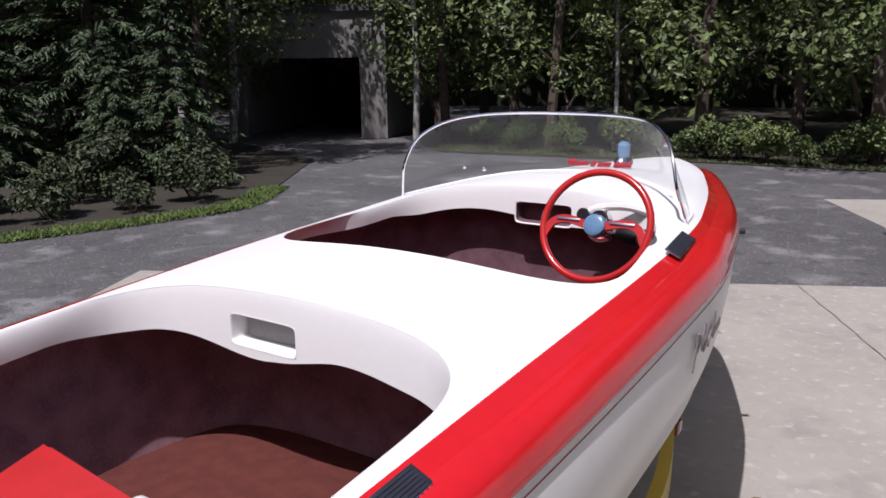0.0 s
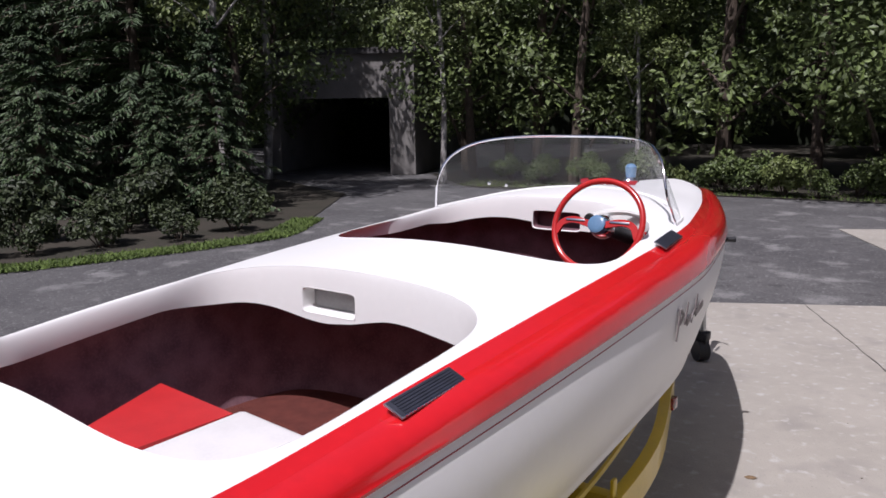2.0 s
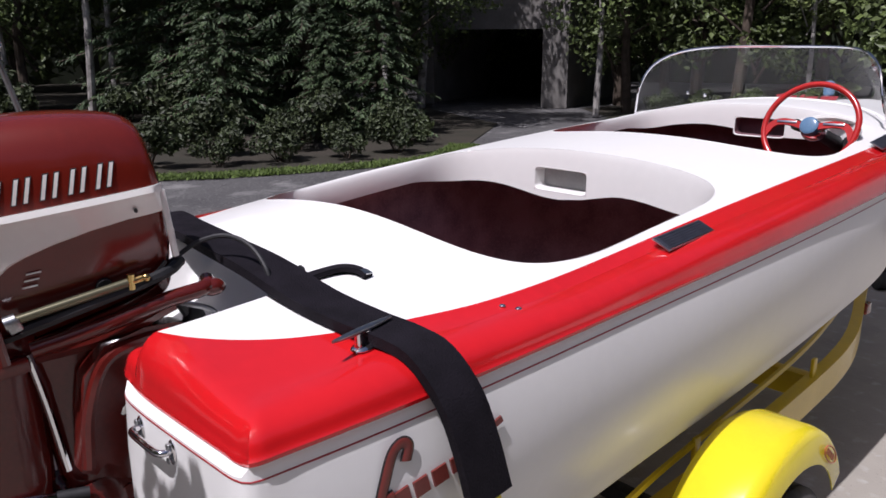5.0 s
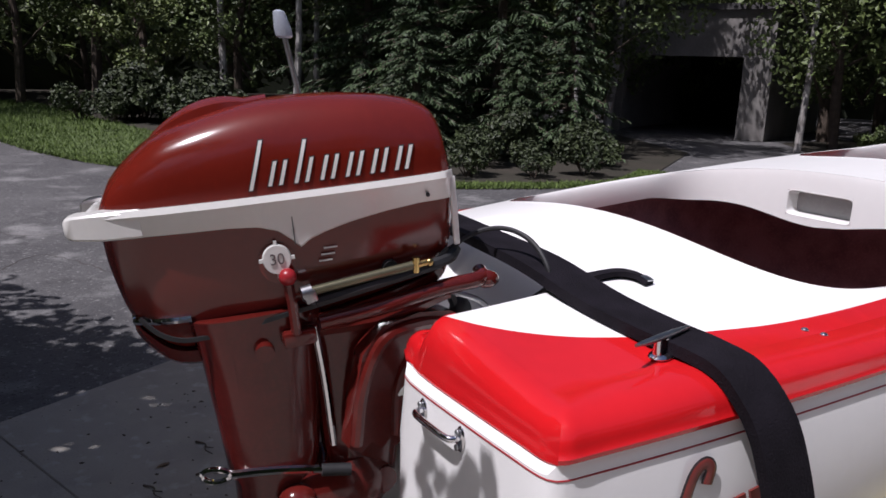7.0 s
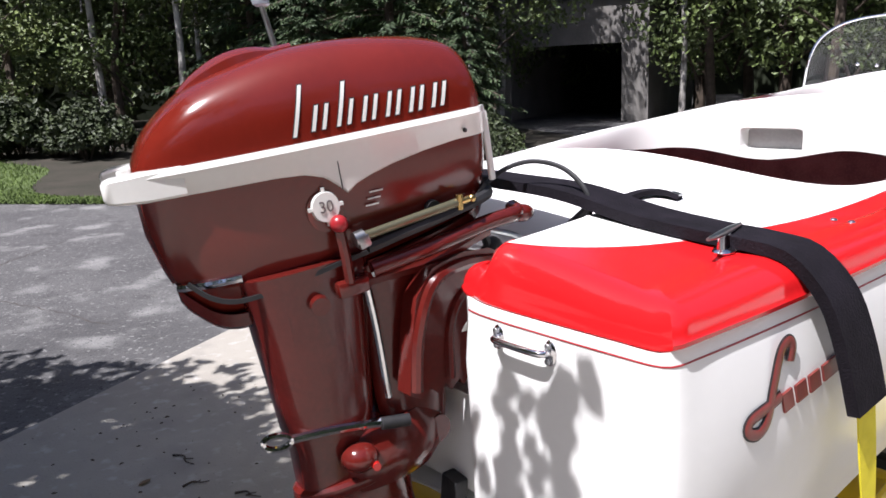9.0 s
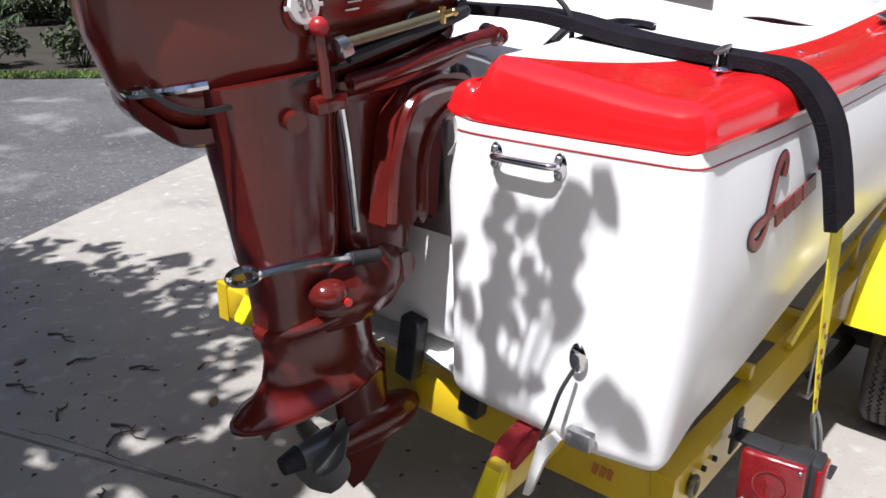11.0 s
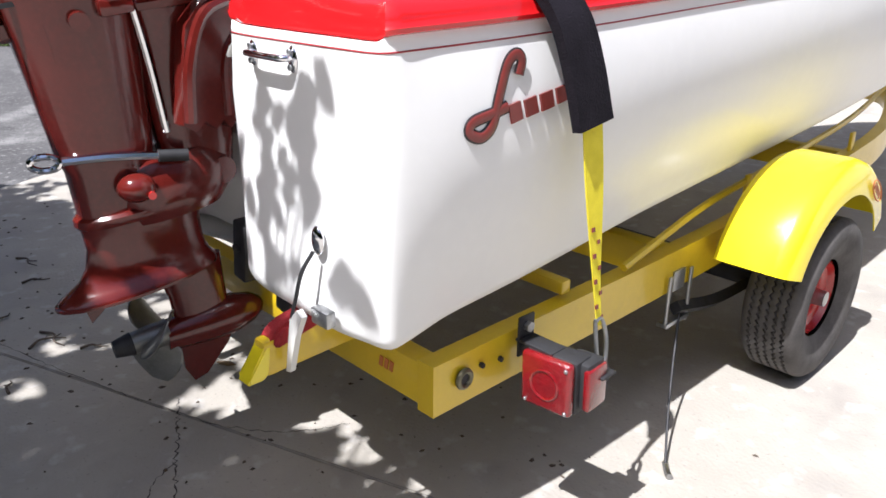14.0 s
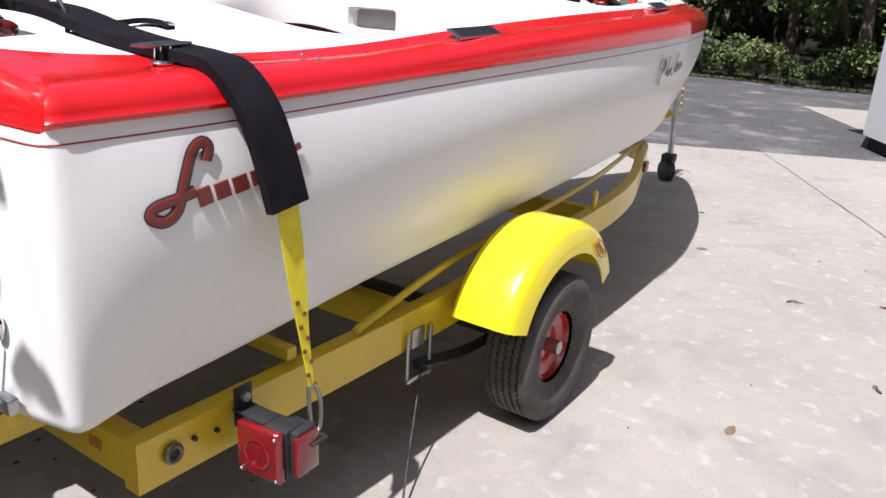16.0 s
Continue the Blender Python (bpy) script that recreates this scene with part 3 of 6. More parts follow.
SEAT = [(-0.405, 1.325), (-0.004, 1.285), (-0.050, 0.80), (-0.20, 0.80)]
loft(bm, [[(x, y, z) for x, y in SEAT] for z in (0.80, 0.932)])
bmesh.ops.bevel(bm, geom=bm.edges[:], offset=0.018, segments=3, affect="EDGES")
bench = part("rear_seat", bm, "seat_red", boat, "red vinyl seat cushion")
bm = bmesh.new()
box(bm, (0.56, 0.50, 0.13), (0.24, 1.02, 0.868), (2, 0, -6), 0.02, 3)
part("seat_panel", bm, "seat_white", bench, "white vinyl seat cushion")
bm = bmesh.new()
box(bm, (1.02, 0.07, 0.22), (0, 0.765, 0.98), (-8, 0, 0), 0.03, 3)
part("seat_back", bm, "seat_white", bench, "white vinyl backrest")
bm = bmesh.new()
box(bm, (0.98, 0.30, 0.13), (0, 2.42, 0.80), (4, 0, 0), 0.03, 3)
front_seat = part("front_seat", bm, "seat_red", boat, "red vinyl seat cushion")


def recess(key, mat, label):
    """A rounded pocket set into a cockpit's front wall, its soft lip drawn over the cut edge."""
    x0, x1, z0, z1 = POCKETS[key]
    cx, cz, a, b = (x0 + x1) / 2, (z0 + z1) / 2, (x1 - x0) / 2, (z1 - z0) / 2

    def ring(g, back):
        out = []
        for t in (2 * math.pi * k / 56 for k in range(56)):
            x = cx + math.copysign(abs(math.cos(t)) ** 0.22, math.cos(t)) * (a + g)
            z = cz + math.copysign(abs(math.sin(t)) ** 0.26, math.sin(t)) * (b + g)
            out.append((x, wall_y(key, x, z) + back, z))
        return out
    bm = bmesh.new()
    loft(bm, [ring(0.004, 0.001), ring(0.003, -0.0004), ring(0.0005, -0.0005), ring(-0.002, 0.002)], cap=False)
    pocket = part("glove_pocket", bm, "white", boat, label)
    bm = bmesh.new()
    loft(bm, [ring(-0.002, 0.002), ring(-0.0035, 0.008), ring(-0.006, 0.05)], cap=False)
    part("pocket_wall", bm, "white" if mat == "pocket_shade" else mat, pocket)
    bm = bmesh.new()
    bm.faces.new([bm.verts.new(p) for p in ring(-0.005, 0.049)])
    part("pocket_back", bm, mat, pocket)


# the rear pocket's grey back has the shade of a white wall painted in
recess("rear", "pocket_shade", "white recessed glove pocket, its back greyed for shade")
recess("front", "liner_front_shaded", "dark recessed glove pocket")


# ---- trailer ----
trailer = thing("boat_trailer", "yellow painted steel boat trailer with red wheel and round fender", "trailer")


def rail(side):
    bm = bmesh.new()
    pts = [(0.648, 0.200, 0.372), (0.66, 1.2, 0.384), (0.655, 2.1, 0.422), (0.625, 2.6, 0.455), (0.515, 3.02, 0.500), (0.445, 3.24, 0.520), (0.33, 3.36, 0.524), (0.18, 3.40, 0.524), (0.0, 3.405, 0.524)]
    rings = []
    for x, y, z in spline(pts, 40):
        x *= side
        s = -side * 0.042
        rings.append([(x, y, z - 0.053), (x, y, z + 0.053), (x + s, y, z + 0.053), (x + s, y, z - 0.053)])
    loft(bm, rings)
    return part("side_rail", bm, "yellow", trailer)


for side in (1, -1):
    rail(side)
    bm = bmesh.new()
    tube(bm, [(side * 0.645, 0.80, 0.445), (side * 0.635, 1.15, 0.505), (side * 0.625, 1.5, 0.53), (side * 0.60, 2.2, 0.575), (side * 0.50, 2.85, 0.592), (side * 0.41, 3.25, 0.575)], 0.010, seg=6)
    part("truss_bar", bm, "yellow", trailer)
    for y in (1.42, 2.2):
        bm = bmesh.new()
        box(bm, (0.012, 0.03, 0.11), (side * 0.632, y, 0.49), bevel=0.003)
        part("strut", bm, "yellow", trailer)
    bm = bmesh.new()
    box(bm, (0.036, 0.36, 0.070), (side * 0.432 + (0 if side > 0 else 0.095), 0.16 + (0 if side > 0 else 0.10), 0.447 + (0 if side > 0 else 0.05)), (1.6, 0, 0), 0.008)
    bunk = part("bunk", bm, "yellow", trailer)
    bm = bmesh.new()
    box(bm, (0.08, 1.9, 0.045), (side * 0.40, 1.30, 0.500), (2.6, 0, 0), 0.008)
    part("bunk_board", bm, "carpet", bunk, "dark red-brown bunk board")
    side_on = Matrix.Translation((0.406, 0.008, 0.016) if side > 0 else (-0.363, 0.11, 0.066)) @ pose(0, 0, 0, 90, 0, 90)
    bm = bmesh.new()
    slab(bm, [(-0.020, 0.446), (-0.012, 0.466), (0.012, 0.484), (0.09, 0.498), (0.09, 0.455), (0.0, 0.445)], 0.046, side_on @ pose(0, 0, 0.003))
    bmesh.ops.bevel(bm, geom=bm.edges[:], offset=0.008, segments=2, affect="EDGES")
    part("bunk_cover", bm, "bunk_red", bunk, "worn red carpet wrapped round the bunk")
    bm = bmesh.new()
    slab(bm, [(-0.066, 0.388), (-0.060, 0.400), (-0.024, 0.455), (-0.012, 0.452), (-0.020, 0.400), (-0.030, 0.388)], 0.038, side_on @ pose(0, 0, 0.007))
    bmesh.ops.bevel(bm, geom=bm.edges[:], offset=0.004, segments=2, affect="EDGES")
    part("bunk_tip", bm, "yellow_bright", bunk, "bright yellow plastic bunk end")
for y, z, w in ((0.228, 0.372, 1.25), (1.05, 0.380, 1.27), (2.25, 0.42, 1.25)):
    bm = bmesh.new()
    box(bm, (w, 0.05, 0.09), (0, y, z), bevel=0.006)
    part("cross_member", bm, "yellow", trailer)
bm = bmesh.new()
box(bm, (1.5, 0.05, 0.05), (0, 1.475, 0.23), bevel=0.006)
part("axle", bm, "black", trailer)


def wheel(side):
    hub = Vector((side * 0.815, 1.472, 0.230))
    bm = bmesh.new()
    prof = [(-0.050, 0.112), (-0.068, 0.140), (-0.079, 0.180), (-0.074, 0.214), (-0.064, 0.225)]
    for g in (-0.045, -0.0225, 0.0, 0.0225, 0.045):
        prof += [(g - 0.0085, 0.2295), (g - 0.004, 0.2295), (g - 0.003, 0.222), (g + 0.003, 0.222), (g + 0.004, 0.2295), (g + 0.0085, 0.2295)]
    prof += [(0.064, 0.225), (0.074, 0.214), (0.079, 0.180), (0.068, 0.140), (0.050, 0.112)]
    rings = []
    for k in range(145):
        a = 2 * math.pi * k / 144
        zig = 0.0035 * (1 if k % 2 else -1)
        rings.append([(hub.x + dx + (zig if abs(dx) < 0.056 and 0 < i < len(prof) - 1 else 0), hub.y + r * math.cos(a), hub.z + r * math.sin(a)) for i, (dx, r) in enumerate(prof)])
    loft(bm, rings, closed=False)
    tyre = part("tyre", bm, "tyre", trailer)
    bm = bmesh.new()
    prof = [(0.040, 0.108), (0.044, 0.100), (0.026, 0.094), (0.020, 0.080), (0.014, 0.05), (0.020, 0.035), (0.022, 0.0)]
    rings = [[(hub.x + side * dx, hub.y + r * math.cos(a), hub.z + r * math.sin(a)) for dx, r in prof] for a in (2 * math.pi * k / 48 for k in range(49))]
    loft(bm, rings, closed=False)
    part("rim", bm, "bright_red", trailer, "red painted steel wheel rim")
    bm = bmesh.new()
    cyl(bm, hub + Vector((side * 0.02, 0, 0)), hub + Vector((side * 0.062, 0, 0)), 0.024, 0.021, 18)
    part("hub_cap", bm, "steel", trailer)
    bm = bmesh.new()
    cy, cz, ry, rz = 1.470, 0.290, 0.345, 0.318
    rings = []
    for k in range(41):
        a = radians(20 + 142 * k / 40)
        c, s = math.cos(a), math.sin(a)
        ring = []
        for dx, dr in ((0.690, -0.070), (0.698, -0.020), (0.708, 0.0), (0.735, 0.012), (0.86, 0.012), (0.885, 0.005), (0.898, -0.012), (0.905, -0.080), (0.901, -0.080), (0.892, -0.014), (0.878, -0.002), (0.86, 0.004), (0.735, 0.004), (0.714, -0.006), (0.704, -0.022), (0.696, -0.070)):
            ring.append((side * (dx - 0.014), cy + (ry + dr) * c, cz + (rz + dr) * s))
        rings.append(ring)
    loft(bm, rings)
    fender = part("fender", bm, "yellow_bright", trailer, "bright yellow rounded fender")
    if side > 0:
        m = Matrix.Translation((0.8935, cy + 0.303 * math.cos(radians(52)), cz + 0.276 * math.sin(radians(52)))) @ pose(0, 0, 0, 90, 0, 90) @ pose(0, 0, 0, 0, 0, -38)
        bm = bmesh.new()
        tube(bm, [m @ Vector((0.055 * math.cos(a), 0.019 * math.sin(a), 0)) for a in (2 * math.pi * k / 16 for k in range(17))], 0.0022, seg=5, n=50)
        part("badge_ring", bm, "print_red", fender, "faded orange oval badge")
        for k in range(4):
            bm = bmesh.new()
            box(bm, (0.014, 0.016, 0.002), (-0.030 + 0.02 * k, 0, 0))
            bm.transform(m)
            part("badge_bar", bm, "print_red", fender)


wheel(1)
wheel(-1)

# ---- garage and house ----
garage = thing("garage", "low grey garage with an open dark doorway under trees", "garage")
g0, g1 = Vector((-14.4, 14.29, 0)), Vector((-11.57, 15.5, 0))
gd = (g1 - g0).normalized()
gn = Vector((-gd.y, gd.x, 0))
ang = math.degrees(math.atan2(gd.y, gd.x))


def gpt(a, b, z):
    p = g0 + gd * a + gn * b
    return (p.x, p.y, z)


for name, a0, a1, z0, z1 in (("wall", -0.45, 0.0, 0, 3.1), ("wall", 3.07, 3.75, 0, 3.1), ("wall", 0.0, 3.07, 1.99, 3.1)):
    bm = bmesh.new()
    box(bm, (a1 - a0, 0.2, z1 - z0), gpt((a0 + a1) / 2, 0.1, (z0 + z1) / 2), (0, 0, ang))
    part(name, bm, "siding", garage)
# the back wall is near black: the shade indoors is put into its colour
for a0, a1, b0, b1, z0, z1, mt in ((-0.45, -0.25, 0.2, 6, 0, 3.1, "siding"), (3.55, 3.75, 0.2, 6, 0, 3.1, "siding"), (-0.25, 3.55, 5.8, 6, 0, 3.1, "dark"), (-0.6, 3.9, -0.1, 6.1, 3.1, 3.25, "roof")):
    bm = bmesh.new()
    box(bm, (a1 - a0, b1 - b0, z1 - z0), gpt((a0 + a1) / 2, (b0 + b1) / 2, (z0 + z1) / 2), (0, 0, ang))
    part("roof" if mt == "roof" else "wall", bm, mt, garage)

house = thing("house", "white-sided house corner with a dark roof edge", "house")
bm = bmesh.new()
box(bm, (6, 5.0, 2.23), uv(7.65, 4.45, 1.235), (0, 0, 27.7))
part("wall", bm, "house_white", house)
bm = bmesh.new()
box(bm, (5.9, 4.9, 0.12), uv(7.65, 4.45, 0.06), (0, 0, 27.7))
part("footing", bm, "dark", house, "dark recessed footing under the siding")
gable = Matrix.Rotation(radians(27.7), 4, "Z") @ pose(0, 0, 0, 90, 0, 90)
bm = bmesh.new()
slab(bm, [(-2.62, 0.1), (2.62, 0.1), (2.62, 0.16), (0, 1.70), (-2.62, 0.16)], 6.4, Matrix.Translation(uv(4.51, 4.45, 2.35)) @ gable)
part("roof", bm, "roof", house)
bm = bmesh.new()
for s in (1, -1):
    slab(bm, [(s * 2.66, -0.02), (s * 2.66, 0.13), (0, 1.69), (0, 1.54)], 0.03, Matrix.Translation(uv(4.47, 4.45, 2.35)) @ gable)
    slab(bm, [(s * 2.64, -0.02), (s * 2.66, -0.02), (s * 2.66, 0.12), (s * 2.64, 0.12)], 6.36, Matrix.Translation(uv(4.51, 4.45, 2.35)) @ gable)
part("fascia", bm, "fascia", house, "grey painted fascia board")


# ---- trees ----
def leaf_mesh(name, clumps, count, size, spread, seed, flat=0.5):
    """Many small bent leaves scattered in clumps."""
    rng = np.random.default_rng(seed)
    c = np.array([p for p, _ in clumps])
    r = np.array([q for _, q in clumps])
    w = r ** 2 / (r ** 2).sum()
    pick = rng.choice(len(c), count, p=w)
    d = rng.normal(size=(count, 3))
    d /= np.linalg.norm(d, axis=1)[:, None]
    pos = c[pick] + d * (r[pick] * rng.uniform(0.35, 1.0, count) ** 0.6)[:, None] * np.array((1, 1, flat * 1.4))
    nrm = d * 0.5 + rng.normal(size=(count, 3)) * 0.6 + np.array((0, 0, 0.5))
    nrm /= np.linalg.norm(nrm, axis=1)[:, None]
    t = np.cross(nrm, rng.normal(size=(count, 3)))
    t /= np.linalg.norm(t, axis=1)[:, None]
    b = np.cross(nrm, t)
    s = (size * rng.uniform(0.6, 1.3, count))[:, None]
    v = np.stack([pos - t * s, pos - b * s * 0.55 + nrm * s * 0.15, pos + t * s, pos + b * s * 0.55 + nrm * s * 0.15], axis=1).reshape(-1, 3)
    f = np.arange(count * 4).reshape(-1, 4)
    me = bpy.data.meshes.new(name)
    me.from_pydata(v.tolist(), [], f.tolist())
    return me


def broad_tree(label, height, crown_low, radius, seed, leaf="leaf", bark="bark", trunk=0.13, count=8500, size=0.064):
    rng = random.Random(seed)
    tree = thing("tree", label, "tree", group="trees round the drive")
    bm = bmesh.new()
    bend = [(rng.uniform(-0.15, 0.15) * k, rng.uniform(-0.15, 0.15) * k, height * 0.92 * k / 4) for k in range(5)]
    tube(bm, bend, lambda t: trunk * (1 - 0.85 * t), seg=9)
    clumps = []
    for k in range(15):
        z = crown_low + (height - crown_low) * (k + 0.5) / 15
        f = math.sin(math.pi * min(0.95, 0.18 + 0.75 * (z - crown_low) / (height - crown_low))) ** 0.7
        a = k * 2.4 + rng.uniform(-0.4, 0.4)
        d = radius * f * rng.uniform(0.45, 1.0)
        tip = Vector((math.cos(a) * d, math.sin(a) * d, z + 0.2))
        base = Vector(bend[2]).lerp(Vector(bend[4]), 0.5) * 1.0
        base.z = max(0.5, z - 0.5 * d - 0.2)
        tube(bm, [base, base.lerp(tip, 0.5) + Vector((0, 0, 0.12)), tip], lambda t: trunk * 0.3 * (1 - 0.8 * t), seg=5, n=6)
        clumps.append((tuple(tip), radius * rng.uniform(0.28, 0.46)))
        clumps.append((tuple(tip * 0.6 + Vector((0, 0, z * 0.4))), radius * rng.uniform(0.25, 0.4)))
        clumps.append((tuple(tip + Vector((rng.uniform(-.5, .5), rng.uniform(-.5, .5), rng.uniform(-.4, .3))) * radius * 0.5), radius * rng.uniform(0.14, 0.24)))
    part("trunk", bm, bark, tree)
    link("crown", leaf_mesh("crown", clumps, count, size, 1, seed), leaf, tree, smooth=False)
    return tree


def spruce(label, height, radius, seed, count=19000):
    rng = random.Random(seed)
    tree = thing("spruce_tree", label, "spruce tree", group="trees round the drive")
    bm = bmesh.new()
    tube(bm, [(0, 0, 0), (0.02, 0, height * 0.5), (0, 0, height * 0.97)], lambda t: 0.13 * (1 - 0.9 * t), seg=8)
    levels, verts, quads = 20, [], []
    for k in range(levels):
        reach = radius * (1 - k / levels) ** 0.8
        for j in range(9):
            z = 0.30 + (height - 0.4) * (k + rng.uniform(-0.5, 0.5)) / levels
            a = j * 0.698 + k * 0.5 + rng.uniform(-0.25, 0.25)
            rr = reach * rng.uniform(0.55, 1.15)
            out = Vector((math.cos(a), math.sin(a), 0))
            perp = Vector((-out.y, out.x, 0))

            def along(s):
                return out * (rr * s) + Vector((0, 0, z + 0.10 * rr * s - 0.34 * rr * s * s + 0.05 * rr * s ** 4))
            tube(bm, [along(0), along(0.5), along(1.0)], 0.012, seg=4, n=5)
            for q in range(count // (levels * 9)):
                s = rng.uniform(0.12, 1.0) ** 0.7
                p = along(s) + Vector((rng.uniform(-1, 1), rng.uniform(-1, 1), rng.uniform(-1, 1))) * 0.035
                way = (out * rng.uniform(0.35, 0.9) + perp * rng.choice((-1, 1)) * rng.uniform(0.2, 0.9) + Vector((0, 0, rng.uniform(-0.55, 0.12)))).normalized()
                size = (0.10 + 0.24 * rr * (1.05 - s)) * rng.uniform(0.5, 1.1)
                wide = way.cross(Vector((rng.uniform(-0.5, 0.5), rng.uniform(-0.5, 0.5), 1))).normalized() * rng.uniform(0.012, 0.026)
                tip = p + way * size - Vector((0, 0, 0.25 * size))
                mid = p.lerp(tip, 0.5) + Vector((0, 0, 0.06 * size))
                n0 = len(verts)
                verts += [p[:], (mid - wide)[:], tip[:], (mid + wide)[:]]
                quads.append((n0, n0 + 1, n0 + 2, n0 + 3))
    part("trunk", bm, "bark", tree)
    me = bpy.data.meshes.new("crown")
    me.from_pydata(verts, [], quads)
    link("crown", me, "needle", tree, smooth=False)
    return tree


def shrub(label, radius, height, seed, count=1600, leaf="leaf", size=0.06):
    rng = random.Random(seed)
    bush = thing("shrub", label, "shrub", group="undergrowth along the drive")
    bm = bmesh.new()
    clumps = []
    for k in range(11):
        a, d = rng.uniform(0, 6.28), radius * rng.uniform(0.1, 0.8)
        tip = (math.cos(a) * d, math.sin(a) * d, height * rng.uniform(0.35, 0.9))
        tube(bm, [(tip[0] * 0.15, tip[1] * 0.15, 0), (tip[0] * 0.5, tip[1] * 0.5, tip[2] * 0.6), tip], 0.012, seg=4, n=5)
        clumps.append((tip, radius * rng.uniform(0.25, 0.5)))
    part("stem", bm, "bark", bush)
    link("foliage", leaf_mesh("foliage", clumps, count, size, 1, seed, flat=0.6), leaf, bush, smooth=False)
    return bush


kinds = [broad_tree("leafy green broadleaf tree at the wood edge", 9.0, 1.6, 2.3, 3), broad_tree("tall dense dark green broadleaf tree", 12.0, 1.2, 2.8, 5, count=10000, size=0.075),
         broad_tree("slender tree with pale green leaves", 8.0, 1.0, 1.7, 8, "leaf_light"), broad_tree("white-barked birch tree with light leaves", 10.0, 3.2, 1.8, 11, "leaf_light", "birch", 0.09)]
firs = [spruce("dark green spruce with low sweeping branches", 7.5, 2.1, 21), spruce("young dark green spruce tree", 4.5, 1.5, 22, 13000)]
bushes = [shrub("low leafy dark green shrub", 0.8, 1.1, 31), shrub("light green undergrowth shrub", 0.7, 0.9, 32, leaf="leaf_light"), shrub("low undergrowth at the edge of the wood, its green darkened for shade", 0.8, 0.95, 33, leaf="leaf_shaded")]


def spread(stock, places):
    used = set()
    for k, x, y, s in places:
        m = pose(x, y, 0, 0, 0, (x * 77 + y * 31) % 360)
        if k not in used:
            used.add(k)
            stock[k].matrix_basis = m
            stock[k].scale = (s, s, s)
        else:
            c = copy_thing(stock[k], m)
            c.scale = (s, s, s)


rng = random.Random(4)
places = []
for x, y in [(-1.5, 17), (0.8, 17.5), (3.2, 17), (-3.8, 17), (-5.8, 17.6), (-7.6, 17), (-9.4, 18.5), (5.5, 16.5), (8, 16), (-16.5, 15.5), (-18, 12.5), (-13, 21), (-9, 21), (-5, 21), (-1, 21), (3, 21), (7, 20),
             (-17, 9.5), (-19, 7.5), (-21, 5), (-23, 2.5), (-25, 0), (-20, 10.5), (-24, 6), (-27, 3), (-22, -3), (-26, -4), (-21, 13), (-16.5, 19), (11, 15), (-30, -1), (-15.5, 11),
             (-6.6, 15.9), (-8.6, 15.9), (-0.4, 16.0), (-10.2, 17.2), (2.0, 16.4), (-18.5, 5.5), (-20.5, 2.6), (-15, 12.9), (-17.5, 16.5), (-14.5, 10.2), (-12.8, 11.2)]:
    places.append((rng.choice((0, 1, 1, 0, 2)), x + rng.uniform(-.5, .5), y + rng.uniform(-.5, .5), rng.uniform(0.85, 1.2)))
places += [(3, -15.8, 5.6, 1.0), (3, -18.0, 4.6, 1.1), (3, -4.9, 15.7, 0.62), (3, -9.9, 9.0, 1.0), (3, -13.5, 13.0, 1.25), (3, -8.9, 14.2, 0.85), (3, -17, 6.6, 0.9)]
spread(kinds, places)
spread(firs, [(0, -12.0, 8.6, 1.05), (1, -9.3, 8.3, 0.75), (0, -14.2, 8.4, 1.15), (1, -9.6, 7.4, 0.55), (1, -11.8, 6.6, 0.8), (0, -15.6, 10.6, 1.0), (0, -15.8, 7.4, 1.1)])
bp = []
for k in range(46):
    t = k / 45
    x = -19 + 12 * t if k < 20 else -8.5 + 14 * (k - 20) / 25
    y = (1.6 + 3.0 * t * 2 if k < 20 else 15.4) + rng.uniform(-0.6, 0.9)
    if k < 20 and -15.5 < x < -9.0:
        y += 3.2
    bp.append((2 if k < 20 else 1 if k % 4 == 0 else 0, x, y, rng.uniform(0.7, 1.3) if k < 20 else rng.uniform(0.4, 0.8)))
# these low shrubs carry the wood's shade in their leaf colour
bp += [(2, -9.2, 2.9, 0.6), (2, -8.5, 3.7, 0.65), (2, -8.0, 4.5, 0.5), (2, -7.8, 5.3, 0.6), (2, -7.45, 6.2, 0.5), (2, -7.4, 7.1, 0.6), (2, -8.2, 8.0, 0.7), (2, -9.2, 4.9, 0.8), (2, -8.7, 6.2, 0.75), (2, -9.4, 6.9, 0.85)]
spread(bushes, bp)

# the wood all round, too deep to tell its trees apart
gen = np.random.default_rng(9)
clumps = []
for k in range(900):
    a = gen.uniform(0, 2 * math.pi)
    r = gen.uniform(23, 29)
    z = 13 * gen.uniform(0.0, 1.0) ** 0.8
    clumps.append(((-4 + r * math.cos(a), 3 + r * math.sin(a), z), gen.uniform(1.0, 2.0)))
woods = link("woods", leaf_mesh("woods", clumps, 62000, 0.30, 1, 77, flat=0.7), "leaf", smooth=False)
tagged(woods, "dense dark green wood surrounding the drive", "woods", kind="stuff")
# added ring behind the leaves, coloured dark for the shade between trees
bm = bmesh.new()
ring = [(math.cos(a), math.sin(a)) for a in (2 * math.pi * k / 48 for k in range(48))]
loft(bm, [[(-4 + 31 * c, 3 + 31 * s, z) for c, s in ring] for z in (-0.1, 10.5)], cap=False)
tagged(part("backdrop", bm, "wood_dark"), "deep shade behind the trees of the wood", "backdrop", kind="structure")

